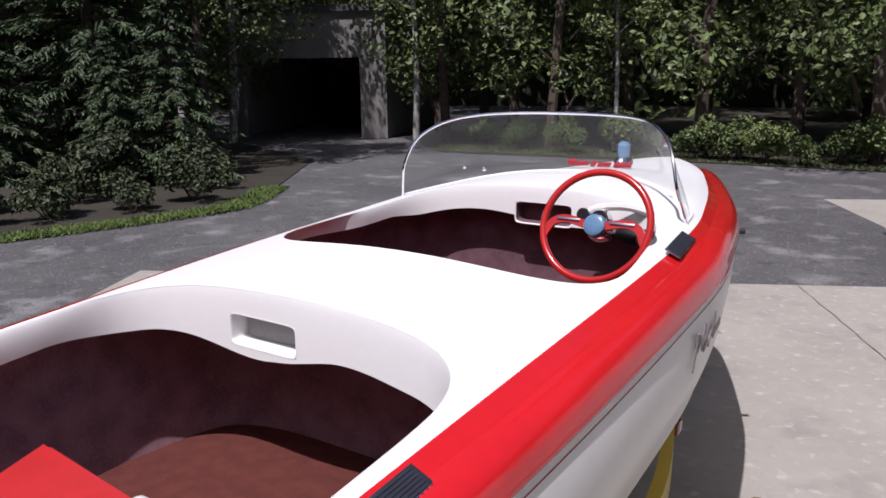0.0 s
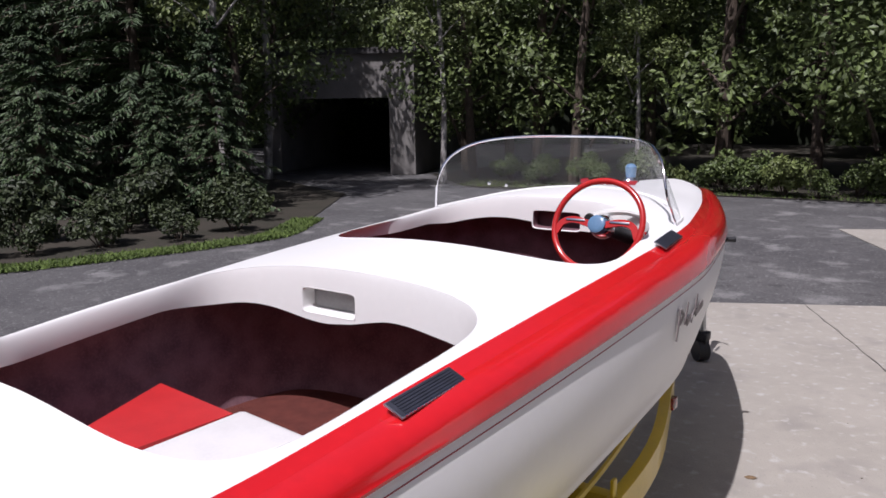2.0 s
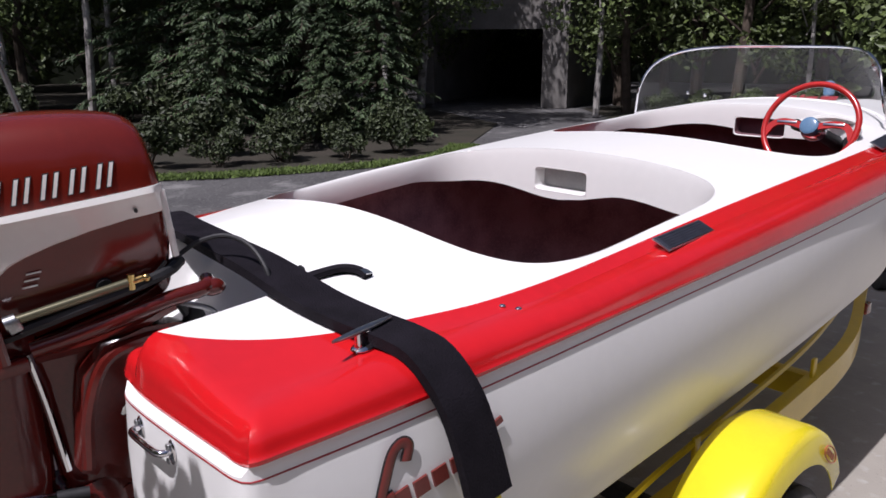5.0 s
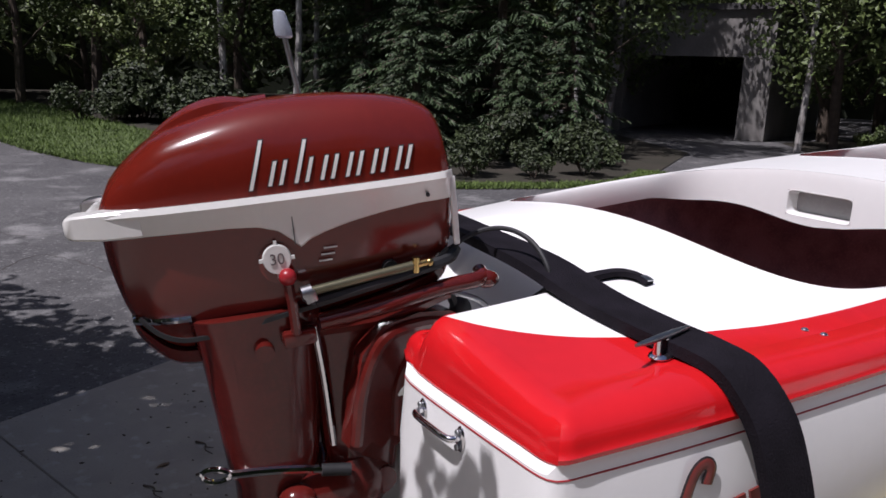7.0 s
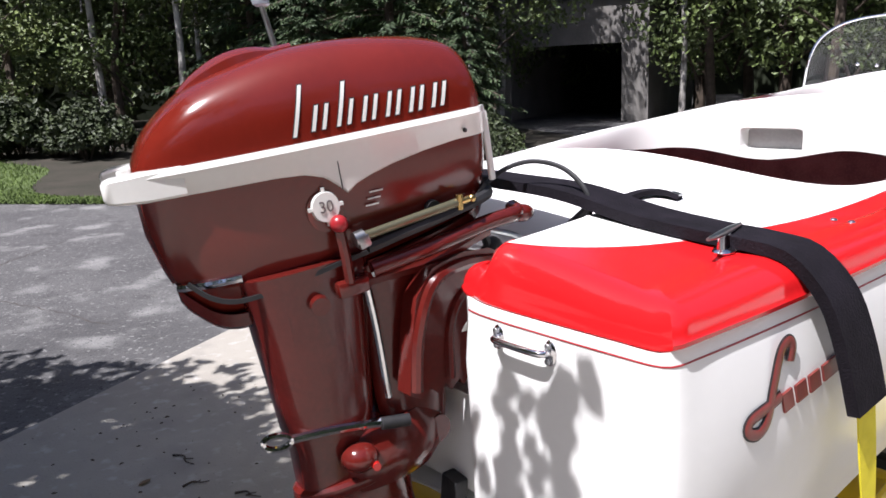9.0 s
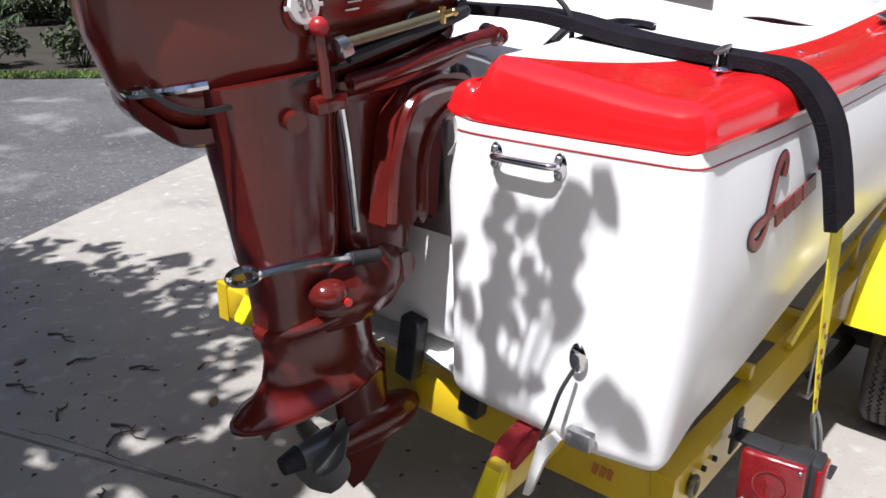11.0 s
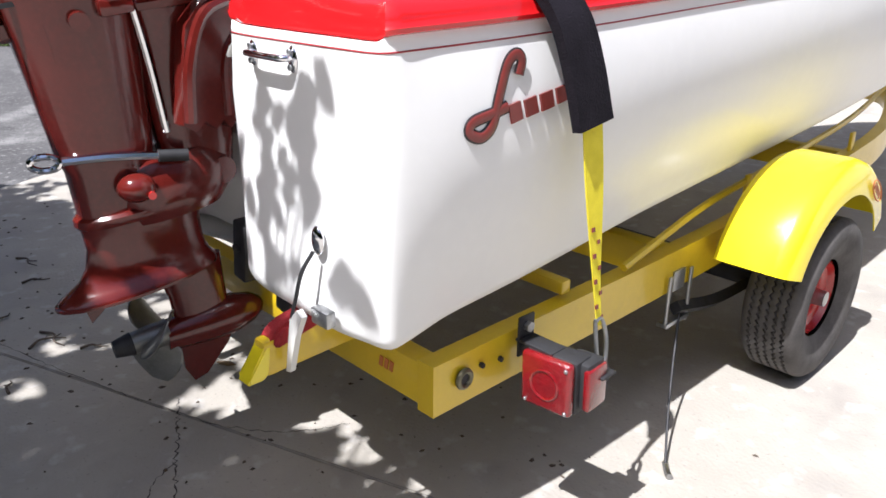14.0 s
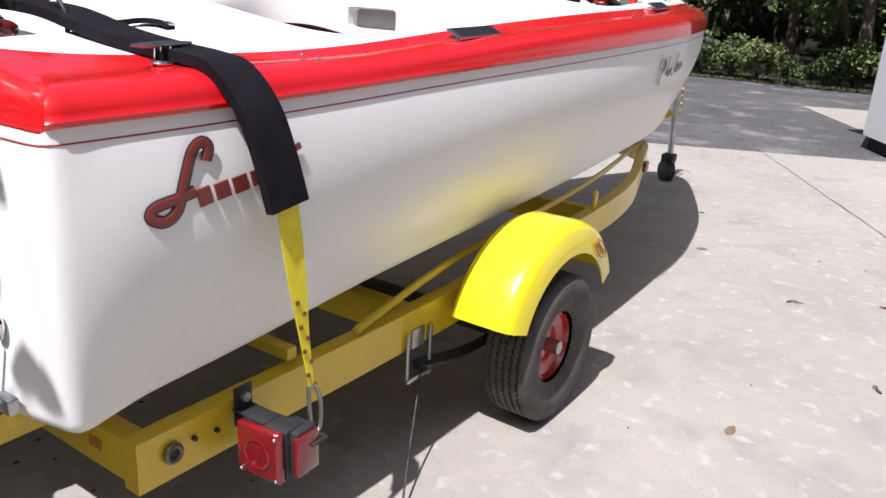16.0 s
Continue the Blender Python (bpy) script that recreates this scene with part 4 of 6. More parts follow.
# the tree behind the stern, whose leaves dapple the pad
shade = thing("tree", "leafy tree whose branches overhang the concrete pad", "tree", group="trees round the drive")
bm = bmesh.new()
root = Vector((-3.3, -6.2, 0))
fork = root + Vector((0.3, 0.6, 2.5))
tube(bm, [root, root + Vector((0.1, 0.1, 1.6)), fork, root + Vector((0.4, 0.7, 4.8))], lambda t: 0.2 * (1 - 0.8 * t), seg=12)
leaf_v, leaf_f, made = [], [], 0
while made < 3200:
    sx, sy = gen.uniform(-4.8, 0.70), gen.uniform(-2.1, 1.1)
    rim = interp(sx, [-5.4, -4.0, -3.0, -2.6, -2.2, -1.8, -1.3, -1.0, -0.35, -0.2, 0.14, 0.2, 0.46, 0.56, 0.64], [-0.9, -0.35, 0.10, 0.42, 0.72, 0.82, 0.74, 0.66, 0.46, 0.20, 0.18, 0.31, 0.31, 0.30, 0.28])
    fringe = sy > rim - (0.36 if sx < -0.3 else (0.16 if sx < 0.1 else 0.05))
    lush = (0.45 if sx < -1.0 else 0.34) if fringe else (0.95 if sx < -0.9 else 0.77)
    gap = noise.noise(Vector((sx * 10.5, sy * 10.5, 1.7))) + 0.45 * noise.noise(Vector((sx * 22.0, sy * 22.0, 4.1)))
    if sy > rim or gen.uniform() > lush or gap > (0.22 if sx < -0.6 else 0.34 if sx < -0.05 else 0.06):
        continue
    made += 1
    h = gen.uniform(1.9, 2.5) if fringe and sx > -0.2 else gen.uniform(2.4, 3.3)
    hub = Vector((sx + 0.03 * h, sy - 0.52 * h, h))
    if made % 16 == 0:
        base = fork + Vector((0, 0, 0.5 * (h - 2.5)))
        tube(bm, [base, base.lerp(hub, 0.5) + Vector((0, 0, 0.2)), hub], lambda t: 0.035 * (1 - 0.85 * t), seg=5, n=8)
    axis = Vector((gen.normal(), gen.normal(), gen.normal() * 0.3)).normalized()
    for k in range(5 if fringe else 10):
        at = hub + axis * gen.uniform(-0.055, 0.055) + Vector((gen.normal(), gen.normal(), gen.normal())) * 0.030
        up = (Vector((0, -0.4, 1)) + Vector((gen.normal(), gen.normal(), gen.normal())) * 0.5).normalized()
        along = up.cross(Vector((gen.normal(), gen.normal(), gen.normal()))).normalized()
        wide, s = up.cross(along), gen.uniform(0.034, 0.058) if fringe else gen.uniform(0.040, 0.070)
        j = len(leaf_v)
        leaf_v += [(at + along * (s * u) + wide * (s * 0.55 * w) + up * (s * 0.1 * abs(w)))[:] for u, w in ((-1, 0), (-0.35, -0.9), (0.4, -0.7), (1, 0), (0.4, 0.7), (-0.35, 0.9))]
        leaf_f.append(tuple(range(j, j + 6)))
# a low spray of single leaves before the transom
spray = Vector((0.42, -1.05, 2.3))
tube(bm, [fork, fork.lerp(spray, 0.5) + Vector((0, 0, 0.25)), spray], lambda t: 0.03 * (1 - 0.9 * t), seg=5, n=10)
for k in range(60):
    if k < 44:
        sx = 0.19 + 0.27 * ((k * 0.618) % 1.0) + gen.uniform(-0.02, 0.02)
        sy = 0.325 + 0.20 * (k + gen.uniform(0.1, 0.9)) / 44
    elif k < 55:
        sx, sy = gen.uniform(0.43, 0.51), 0.43 + 0.012 * (k - 44)
    else:
        sx, sy = gen.uniform(0.55, 0.60), gen.uniform(0.35, 0.40)
    if k < 44 and noise.noise(Vector((sx * 13.0, sy * 26.0, 2.3))) > 0.03:
        continue
    h = gen.uniform(1.75, 2.2)
    at = Vector((sx + 0.03 * h, sy - 0.52 * h, h))
    tube(bm, [spray + (at - spray) * 0.25 + Vector((0, 0, 0.05)), at], 0.0015, seg=4, n=3)
    up = (Vector((0, -0.4, 1)) + Vector((gen.normal(), gen.normal(), gen.normal())) * 0.25).normalized()
    along = (Vector((1, gen.normal() * 0.45, 0)) - up * up.x).normalized()
    wide, s = up.cross(along), gen.uniform(0.024, 0.040)
    j = len(leaf_v)
    leaf_v += [(at + along * (s * u) + wide * (s * 0.62 * w) + up * (s * 0.1 * abs(w)))[:] for u, w in ((-1, 0), (-0.35, -0.9), (0.4, -0.7), (1, 0), (0.4, 0.7), (-0.35, 0.9))]
    leaf_f.append(tuple(range(j, j + 6)))
part("trunk", bm, "bark", shade)
me = bpy.data.meshes.new("crown")
me.from_pydata(leaf_v, [], leaf_f)
link("crown", me, "leaf", shade, smooth=False)

# wood floor, the trees' shade put into its colour, and grass verges
bm = bmesh.new()
ver = [(-40, -3.6), (-19, -1.35), (-14, -0.45), (-10.9, 0.5), (-9.0, 1.75), (-7.9, 2.85), (-7.25, 3.85), (-6.85, 4.95), (-6.55, 6.1), (-6.4, 7.2), (-9.4, 11.5), (-14.5, 13.6), (-40, 20)]
bm.faces.new([bm.verts.new((x, y, 0.004)) for x, y in ver])
tagged(part("wood_floor", bm, "soil"), "leaf litter under the trees, darkened for their shade", "ground", kind="structure")
bm = bmesh.new()
ver2 = [(-10.6, 16.0), (-8.0, 13.8), (-2.3, 14.7), (6, 15.2), (40, 15), (40, 60), (-12, 60)]
bm.faces.new([bm.verts.new((x, y, 0.004)) for x, y in ver2])
tagged(part("wood_floor", bm, "soil"), "leaf litter under the trees, darkened for their shade", "ground", kind="structure")
blades, faces = [], []


def verge(i):
    """The verge's breadth: a lawn at its far end, a thin strip by the drive."""
    return 3.0 - 2.55 * step(90, 135, i)


line = spline([(-26, -2.4, 0), (-19, -1.3, 0), (-14, -0.4, 0), (-10.9, 0.55, 0), (-9.0, 1.8, 0), (-7.9, 2.9, 0), (-7.2, 3.9, 0), (-6.8, 5.0, 0), (-6.5, 6.1, 0), (-6.4, 7.2, 0), (-7.2, 8.6, 0)], 200)
far = spline([(-8.5, 14.0, 0), (-2.3, 14.8, 0), (2, 15.0, 0), (6, 15.3, 0)], 100)
for pts, wide, count in ((line, 1.5, 32000), (far, 1.2, 5000)):
    for k in range(count):
        i = gen.integers(0, len(pts) - 1)
        p = pts[i].lerp(pts[i + 1], gen.uniform(0, 1))
        d = (pts[i + 1] - pts[i]).normalized()
        n = Vector((-d.y, d.x, 0))
        q = p + n * ((wide if pts is far else verge(i)) * gen.uniform(0, 1) ** 1.5 - 0.08 * gen.uniform(0, 1))
        a, h, w = gen.uniform(0, 6.28), gen.uniform(0.3, 1) * (0.12 - 0.06 * step(70, 120, i) if pts is line else 0.06), gen.uniform(0.006, 0.015)
        c, s_ = math.cos(a), math.sin(a)
        j = len(blades)
        blades += [(q.x - c * w, q.y - s_ * w, 0), (q.x + c * w, q.y + s_ * w, 0), (q.x + gen.uniform(-.05, .05), q.y + gen.uniform(-.05, .05), h)]
        faces.append((j, j + 1, j + 2))
me = bpy.data.meshes.new("grass")
me.from_pydata(blades, [], faces)
tagged(link("grass", me, "grass", smooth=False), "mown green grass verge along the drive", "grass", kind="stuff")
bm = bmesh.new()
left = [p + Vector((-(pts_d.y), pts_d.x, 0)) * verge(i) for i, p, pts_d in zip(range(200), line, [(line[min(i + 1, 199)] - line[max(i - 1, 0)]).normalized() for i in range(200)])]
loft(bm, [[(p.x, p.y, 0.008) for p in line], [(p.x, p.y, 0.008) for p in left]], closed=False)
tagged(part("lawn", bm, "turf"), "mown green grass strip beside the asphalt", "lawn", kind="structure")


# ---- boat fittings ----
def on_deck(x, y, up=0.0):
    return Vector((x, y, deck_z(x, y) + up))


# windshield
bm, base, crest = bmesh.new(), [], []
foot = spline([(-0.560, 2.920, 0), (-0.528, 3.08, 0), (-0.39, 3.27, 0), (-0.2, 3.38, 0), (0, 3.41, 0), (0.2, 3.38, 0), (0.39, 3.27, 0), (0.528, 3.08, 0), (0.560, 2.920, 0)], 61)
for i, p in enumerate(foot):
    s = 2 * i / 60 - 1
    h = 0.27 * max(0.0, 1 - abs(s) ** 4.5) ** 0.55
    base.append(Vector((p.x, p.y, deck_z(p.x, p.y) - 0.004)))
    crest.append(Vector((p.x * (1 - 0.12 * h / 0.27), p.y - 0.16 * h / 0.27, 1.290 + h - 0.05 * (1 - h / 0.27))))
windshield = thing("windshield", "low curved clear acrylic windshield with a bright metal edge", "windshield")
rows = []
for off in (0.0, 0.004):
    rows.append([[b.lerp(c, k / 8) + Vector((0, off, 0)) for b, c in zip(base, crest)] for k in range(9)])
for sheet_rows in (rows[0],):
    loft(bm, sheet_rows, closed=False)
pane = part("pane", bm, "glass", windshield)
pane.visible_shadow = False
bm = bmesh.new()
tube(bm, crest, 0.0055, seg=8, n=120)
part("rim", bm, "chrome", windshield)
bm = bmesh.new()
tube(bm, [b + Vector((0, -0.003, 0.005)) for b in base], 0.006, seg=6, n=90)
part("foot_seal", bm, "white", windshield)
for x, y, z in ((0.425, 3.10, 1.475), (0.13, 3.30, 1.30), (-0.35, 3.20, 1.33), (-0.42, 3.16, 1.34)):
    bm = bmesh.new()
    ball(bm, (x, y, z), 0.009, u=10, v=6)
    part("screw_cap", bm, "chrome", windshield)

# steering wheel and dash gear
wheel_at = Matrix.Translation((0.368, 2.630, 1.270)) @ pose(0, 0, 0, 65, 0, 0)
steering = thing("helm_wheel", "red two-spoke steering wheel with a blue hub", "steering wheel")
bm = bmesh.new()
tube(bm, [(0.168 * math.cos(a), 0.168 * math.sin(a), 0) for a in (2 * math.pi * k / 32 for k in range(33))], 0.0115, seg=10, n=97)
bm.transform(wheel_at)
part("rim", bm, "bright_red", steering)
for sx in (1, -1):
    bm = bmesh.new()
    ribbon(bm, [(sx * 0.03, 0.0, 0.0), (sx * 0.09, 0.012, 0.0), (sx * 0.135, 0.0, 0), (sx * 0.160, -0.045, 0)], 0.024, 0.012, n=14, across=(0, 1, 0))
    bm.transform(wheel_at)
    spoke = part("spoke", bm, "bright_red", steering)
    bm = bmesh.new()
    box(bm, (0.075, 0.009, 0.004), (sx * 0.085, 0.010, 0.0075), bevel=0.001)
    bm.transform(wheel_at)
    part("spoke_trim", bm, "chrome", spoke)
bm = bmesh.new()
cyl(bm, (0, 0, -0.012), (0, 0, 0.012), 0.036, 0.033, 28)
ball(bm, (0, 0, 0.011), 0.033, (1, 1, 0.18))
bm.transform(wheel_at)
part("hub", bm, "blue", steering, "pale blue domed hub")
bm = bmesh.new()
cyl(bm, wheel_at @ Vector((0, 0, -0.02)), (0.372, 2.965, 1.17), 0.022, 0.030, 16)
part("column", bm, "black", steering)
bm = bmesh.new()
ball(bm, wheel_at @ Vector((0, 0, -0.05)), 0.040, (1.2, 0.8, 1))
part("collar", bm, "chrome", steering)
gauge = thing("instrument_cluster", "chrome-bezelled instruments on the white dash", "instrument")
for x, y, z, r in ((0.285, 2.90, 1.232, 0.036), (0.225, 2.905, 1.243, 0.026), (0.44, 2.905, 1.185, 0.034)):
    bm = bmesh.new()
    cyl(bm, (x, y, z), (x, y - 0.03, z + 0.006), r, r * 0.9, 24)
    dial = part("gauge", bm, "chrome", gauge)
    bm = bmesh.new()
    cyl(bm, (x, y - 0.029, z + 0.006), (x, y - 0.033, z + 0.006), r * 0.78, seg=20)
    part("dial_face", bm, "black", dial)
bm = bmesh.new()
tube(bm, [(0.21, 2.90, 1.24), (0.27, 2.90, 1.272), (0.37, 2.90, 1.284), (0.46, 2.90, 1.265), (0.52, 2.90, 1.215)], 0.014, seg=8)
part("brow", bm, "cream", gauge, "pale grey brow over the instruments")
throttle = thing("throttle_control", "red and black throttle box with a chrome lever beside the wheel", "throttle")
bm = bmesh.new()
box(bm, (0.045, 0.07, 0.085), (0.510, 2.83, 1.192), (0, 0, -8), 0.012)
part("box", bm, "black", throttle)
bm = bmesh.new()
box(bm, (0.012, 0.06, 0.05), (0.486, 2.825, 1.202), (0, 0, -8), 0.004)
part("face_plate", bm, "bright_red", throttle)
bm = bmesh.new()
tube(bm, [(0.49, 2.80, 1.20), (0.482, 2.775, 1.228), (0.478, 2.755, 1.235)], 0.006, seg=8)
ball(bm, (0.478, 2.752, 1.236), 0.012)
part("lever", bm, "chrome", throttle)


# step pads on the gunwale
def step_pad(y0, y1, x0, x1, turn):
    pad = thing("step_pad", "black ribbed step pad in a chrome frame on the red gunwale", "step pad", group="gunwale step pads")
    mid = on_deck((x0 + x1) / 2, (y0 + y1) / 2)
    gx = (deck_z(x1 - 0.01, mid.y) - deck_z(x0, mid.y)) / (x1 - x0)
    lean = math.degrees(math.atan(gx)) - 7
    m = Matrix.Translation(mid + Vector((0, 0, 0.010))) @ pose(0, 0, 0, 2, -lean, turn)
    L, W = y1 - y0, x1 - x0
    bm = bmesh.new()
    box(bm, (W, L, 0.004), bevel=0.0015)
    bm.transform(m)
    part("frame", bm, "steel", pad)
    bm = bmesh.new()
    box(bm, (W - 0.006, L - 0.008, 0.005), (0, 0, 0.001), bevel=0.0015)
    bm.transform(m)
    part("tread", bm, "grip", pad)
    for k in range(6):
        bm = bmesh.new()
        box(bm, (0.004, L - 0.03, 0.002), (-W * 0.36 + W * 0.72 * k / 5, 0, 0.004))
        bm.transform(m)
        part("rib", bm, "grip", pad)
    for k in range(17):
        bm = bmesh.new()
        box(bm, (0.003, 0.006, 0.003), (W / 2 - 0.002, -L / 2 + 0.012 + (L - 0.024) * k / 16, 0.004))
        bm.transform(m)
        part("edge_bead", bm, "chrome", pad)


step_pad(1.128, 1.355, 0.594, 0.644, 2)
step_pad(2.585, 2.82, 0.582, 0.632, 6)


# cleats, bolts, handle
def cleat(x, y, turn):
    c = thing("deck_cleat", "small chrome cleat bolted through the red gunwale", "cleat", group="stern cleats")
    m = Matrix.Translation(on_deck(x, y)) @ pose(0, 0, 0, 0, 0, turn)
    bm = bmesh.new()
    ball(bm, (0, 0, 0.002), 0.026, (1.0, 0.7, 0.28))
    bm.transform(m)
    part("foot", bm, "chrome", c)
    bm = bmesh.new()
    for dx in (-0.012, 0.012):
        cyl(bm, (dx, 0, 0.0), (dx, 0, 0.03), 0.008, 0.006, 12)
    bm.transform(m)
    part("post", bm, "chrome", c)
    bm = bmesh.new()
    tube(bm, [(-0.072, 0, 0.034), (-0.03, 0, 0.033), (0.03, 0, 0.033), (0.072, 0, 0.034)], lambda t: 0.0062 - 0.0035 * abs(2 * t - 1) ** 2, seg=10)
    bm.transform(m)
    part("horn", bm, "steel", c)


cleat(0.530, 0.345, 100)
cleat(-0.530, 0.345, 80)
for x, y in ((0.570, 0.648), (0.593, 0.668)):
    b = thing("deck_bolt", "small chrome bolt head in the red gunwale", "bolt", group="gunwale bolts")
    bm = bmesh.new()
    ball(bm, on_deck(x, y, 0.001), 0.007, (1, 1, 0.6), 12, 8)
    part("head", bm, "chrome", b)


def grab_handle(x):
    h = thing("grab_handle", "chrome grab handle on the white transom", "handle", group="transom handles")
    for dx in (-0.056, 0.056):
        bm = bmesh.new()
        ball(bm, (x + dx, 0.056, 0.956), 0.019, (0.62, 0.25, 1.15))
        f = part("flange", bm, "chrome", h)
        for dz in (-0.012, 0.012):
            bm = bmesh.new()
            ball(bm, (x + dx, 0.049, 0.956 + dz), 0.0055, (1, 0.5, 1), 10, 6)
            part("screw", bm, "steel", f)
    bm = bmesh.new()
    tube(bm, [(x - 0.055, 0.056, 0.958), (x - 0.053, 0.042, 0.958), (x - 0.041, 0.036, 0.958), (x, 0.035, 0.958), (x + 0.041, 0.036, 0.958), (x + 0.053, 0.042, 0.958), (x + 0.055, 0.056, 0.958)], 0.0060, seg=10, n=40)
    part("bar", bm, "chrome", h)


grab_handle(0.359)
grab_handle(-0.359)

plug = thing("transom_fitting", "chrome drain fitting on the transom with cord and wedge", "drain fitting")
bm = bmesh.new()
ball(bm, (0.523, 0.058, 0.672), 0.020, (0.75, 0.4, 1.3))
part("escutcheon", bm, "chrome", plug)
bm = bmesh.new()
tube(bm, [(0.522, 0.048, 0.655), (0.512, 0.030, 0.62), (0.503, 0.022, 0.575), (0.492, 0.018, 0.535)], 0.0035, seg=8)
part("cord", bm, "black", plug)
bm = bmesh.new()
slab(bm, [(0.0, 0.0), (0.022, 0.024), (0.036, 0.014), (0.014, -0.030), (-0.010, -0.108), (-0.022, -0.110)], 0.012, Matrix.Translation((0.488, 0.028, 0.530)) @ pose(0, 0, 0, 90, 0, 0))
part("wedge", bm, "cream", plug, "pale grey plastic wedge")
bm = bmesh.new()
box(bm, (0.045, 0.02, 0.03), (0.545, 0.045, 0.545), (0, 0, 0), 0.004)
part("bracket", bm, "steel", plug)


# badges as plain shapes
def badge(name, label, strokes, place, mat, depth=0.004):
    b = thing(name, label, "badge")
    for (x0, y0), (x1, y1), w in strokes:
        bm = bmesh.new()
        d = Vector((x1 - x0, y1 - y0))
        n = Vector((-d.y, d.x)).normalized() * w / 2
        slab(bm, [(x0 + n.x, y0 + n.y), (x1 + n.x, y1 + n.y), (x1 - n.x, y1 - n.y), (x0 - n.x, y0 - n.y)], depth, place)
        part("bar", bm, mat, b)
    return b


def hull_x(y, z):
    """The hull's half breadth at a height."""
    q = min(1.0, max(0.0, (sheer_z(y) - z) / (sheer_z(y) - chine_z(y) - 0.06)))
    lean, swell = side_lean(y)
    return breadth(y) - lean * q ** 2.0 + swell * math.sin(math.pi * q ** 0.95)


def hull_frame(y, z):
    p = Vector((hull_x(y, z), y, z))
    ty = Vector((hull_x(y + 0.05, z) - hull_x(y - 0.05, z), 0.1, 0)).normalized()
    tz = Vector((hull_x(y, z + 0.05) - hull_x(y, z - 0.05), 0, 0.1)).normalized()
    n = ty.cross(tz).normalized()
    m = Matrix((ty, n.cross(ty), n)).transposed().to_4x4()
    m.translation = p + n * 0.0015
    return m


hull_place = hull_frame(0.338, 0.888) @ Matrix.Diagonal((0.95, 0.86, 1, 1))
hull_badge = badge("hull_badge", "dark red-brown slanted badge on the hull side", [((-0.040, -0.020), (-0.012, -0.014), 0.036), ((-0.002, -0.014), (0.028, -0.008), 0.034), ((0.038, -0.008), (0.070, -0.002), 0.034),
      ((0.080, 0.000), (0.14, 0.012), 0.032), ((0.155, 0.036), (0.205, 0.056), 0.014)], hull_place, "logo")
for r, flat, mat in ((0.0125, 0.20, "black"), (0.0105, 0.32, "logo")):
    bm = bmesh.new()
    tube(bm, [(-0.017, 0.052, 0.001), (-0.010, 0.078, 0.001), (-0.024, 0.090, 0.001), (-0.044, 0.074, 0.001), (-0.064, 0.020, 0.001), (-0.082, -0.034, 0.001), (-0.108, -0.052, 0.001), (-0.134, -0.040, 0.001), (-0.126, -0.022, 0.001), (-0.08, -0.012, 0.001), (-0.045, -0.004, 0.001)], r, seg=12, n=80, flat=flat, up=(0, 0, 1))
    bm.transform(hull_place)
    part("flourish", bm, mat, hull_badge)
badge("bow_badge", "dark grey slanted script badge near the bow", [((-0.13, -0.055), (-0.10, 0.045), 0.012), ((-0.10, 0.045), (-0.065, 0.02), 0.012), ((-0.065, 0.02), (-0.10, -0.005), 0.010), ((-0.045, -0.02), (-0.02, 0.055), 0.010),
      ((-0.025, -0.02), (0.02, -0.006), 0.022), ((0.03, -0.03), (0.055, 0.01), 0.010), ((0.065, -0.01), (0.085, 0.06), 0.010), ((0.075, -0.008), (0.16, 0.012), 0.024)],
      hull_frame(2.58, 0.992) @ pose(0, 0, 0.004), "badge_grey", 0.003)
deck_badge = badge("deck_badge", "red script badge on the white foredeck", [((-0.15, 0.0), (-0.115, 0.02), 0.055), ((-0.105, -0.004), (-0.05, 0.006), 0.034), ((-0.035, 0.006), (-0.015, 0.006), 0.052), ((-0.004, -0.002), (0.055, 0.004), 0.034), ((0.07, 0.004), (0.15, 0.012), 0.042)],
                   Matrix.Translation(on_deck(-0.085, 3.78, 0.012)) @ pose(0, 0, 0, 22, 0, 0), "stripe", 0.004)

bow_lamp = thing("bow_light", "small blue and chrome bow light on the foredeck", "light")
m = Matrix.Translation(on_deck(-0.08, 4.08))
bm = bmesh.new()
loft(bm, [[(math.cos(a) * r, math.sin(a) * r * 1.4, z) for a in (2 * math.pi * k / 20 for k in range(20))] for z, r in ((-0.004, 0.045), (0.012, 0.042), (0.03, 0.028))])
bm.transform(m)
part("base", bm, "chrome", bow_lamp)
bm = bmesh.new()
loft(bm, [[(math.cos(a) * r, math.sin(a) * r, z) for a in (2 * math.pi * k / 20 for k in range(20))] for z, r in ((0.03, 0.027), (0.085, 0.032), (0.10, 0.02), (0.104, 0.004))])
bm.transform(m)
part("globe", bm, "blue", bow_lamp)
chock = thing("bow_chock", "small dark bow cleat by the rounded bow edge", "cleat")
bm = bmesh.new()
tube(bm, [(0.27, 4.12, 1.215), (0.295, 4.15, 1.225), (0.32, 4.17, 1.205)], 0.012, seg=8)
part("horn", bm, "black", chock)
stay = thing("side_light", "small chrome fitting on the bow side", "fitting")
bm = bmesh.new()
cyl(bm, (0.50, 3.75, 1.06), (0.56, 3.79, 1.06), 0.010, 0.014, 10)
part("stub", bm, "black", stay)

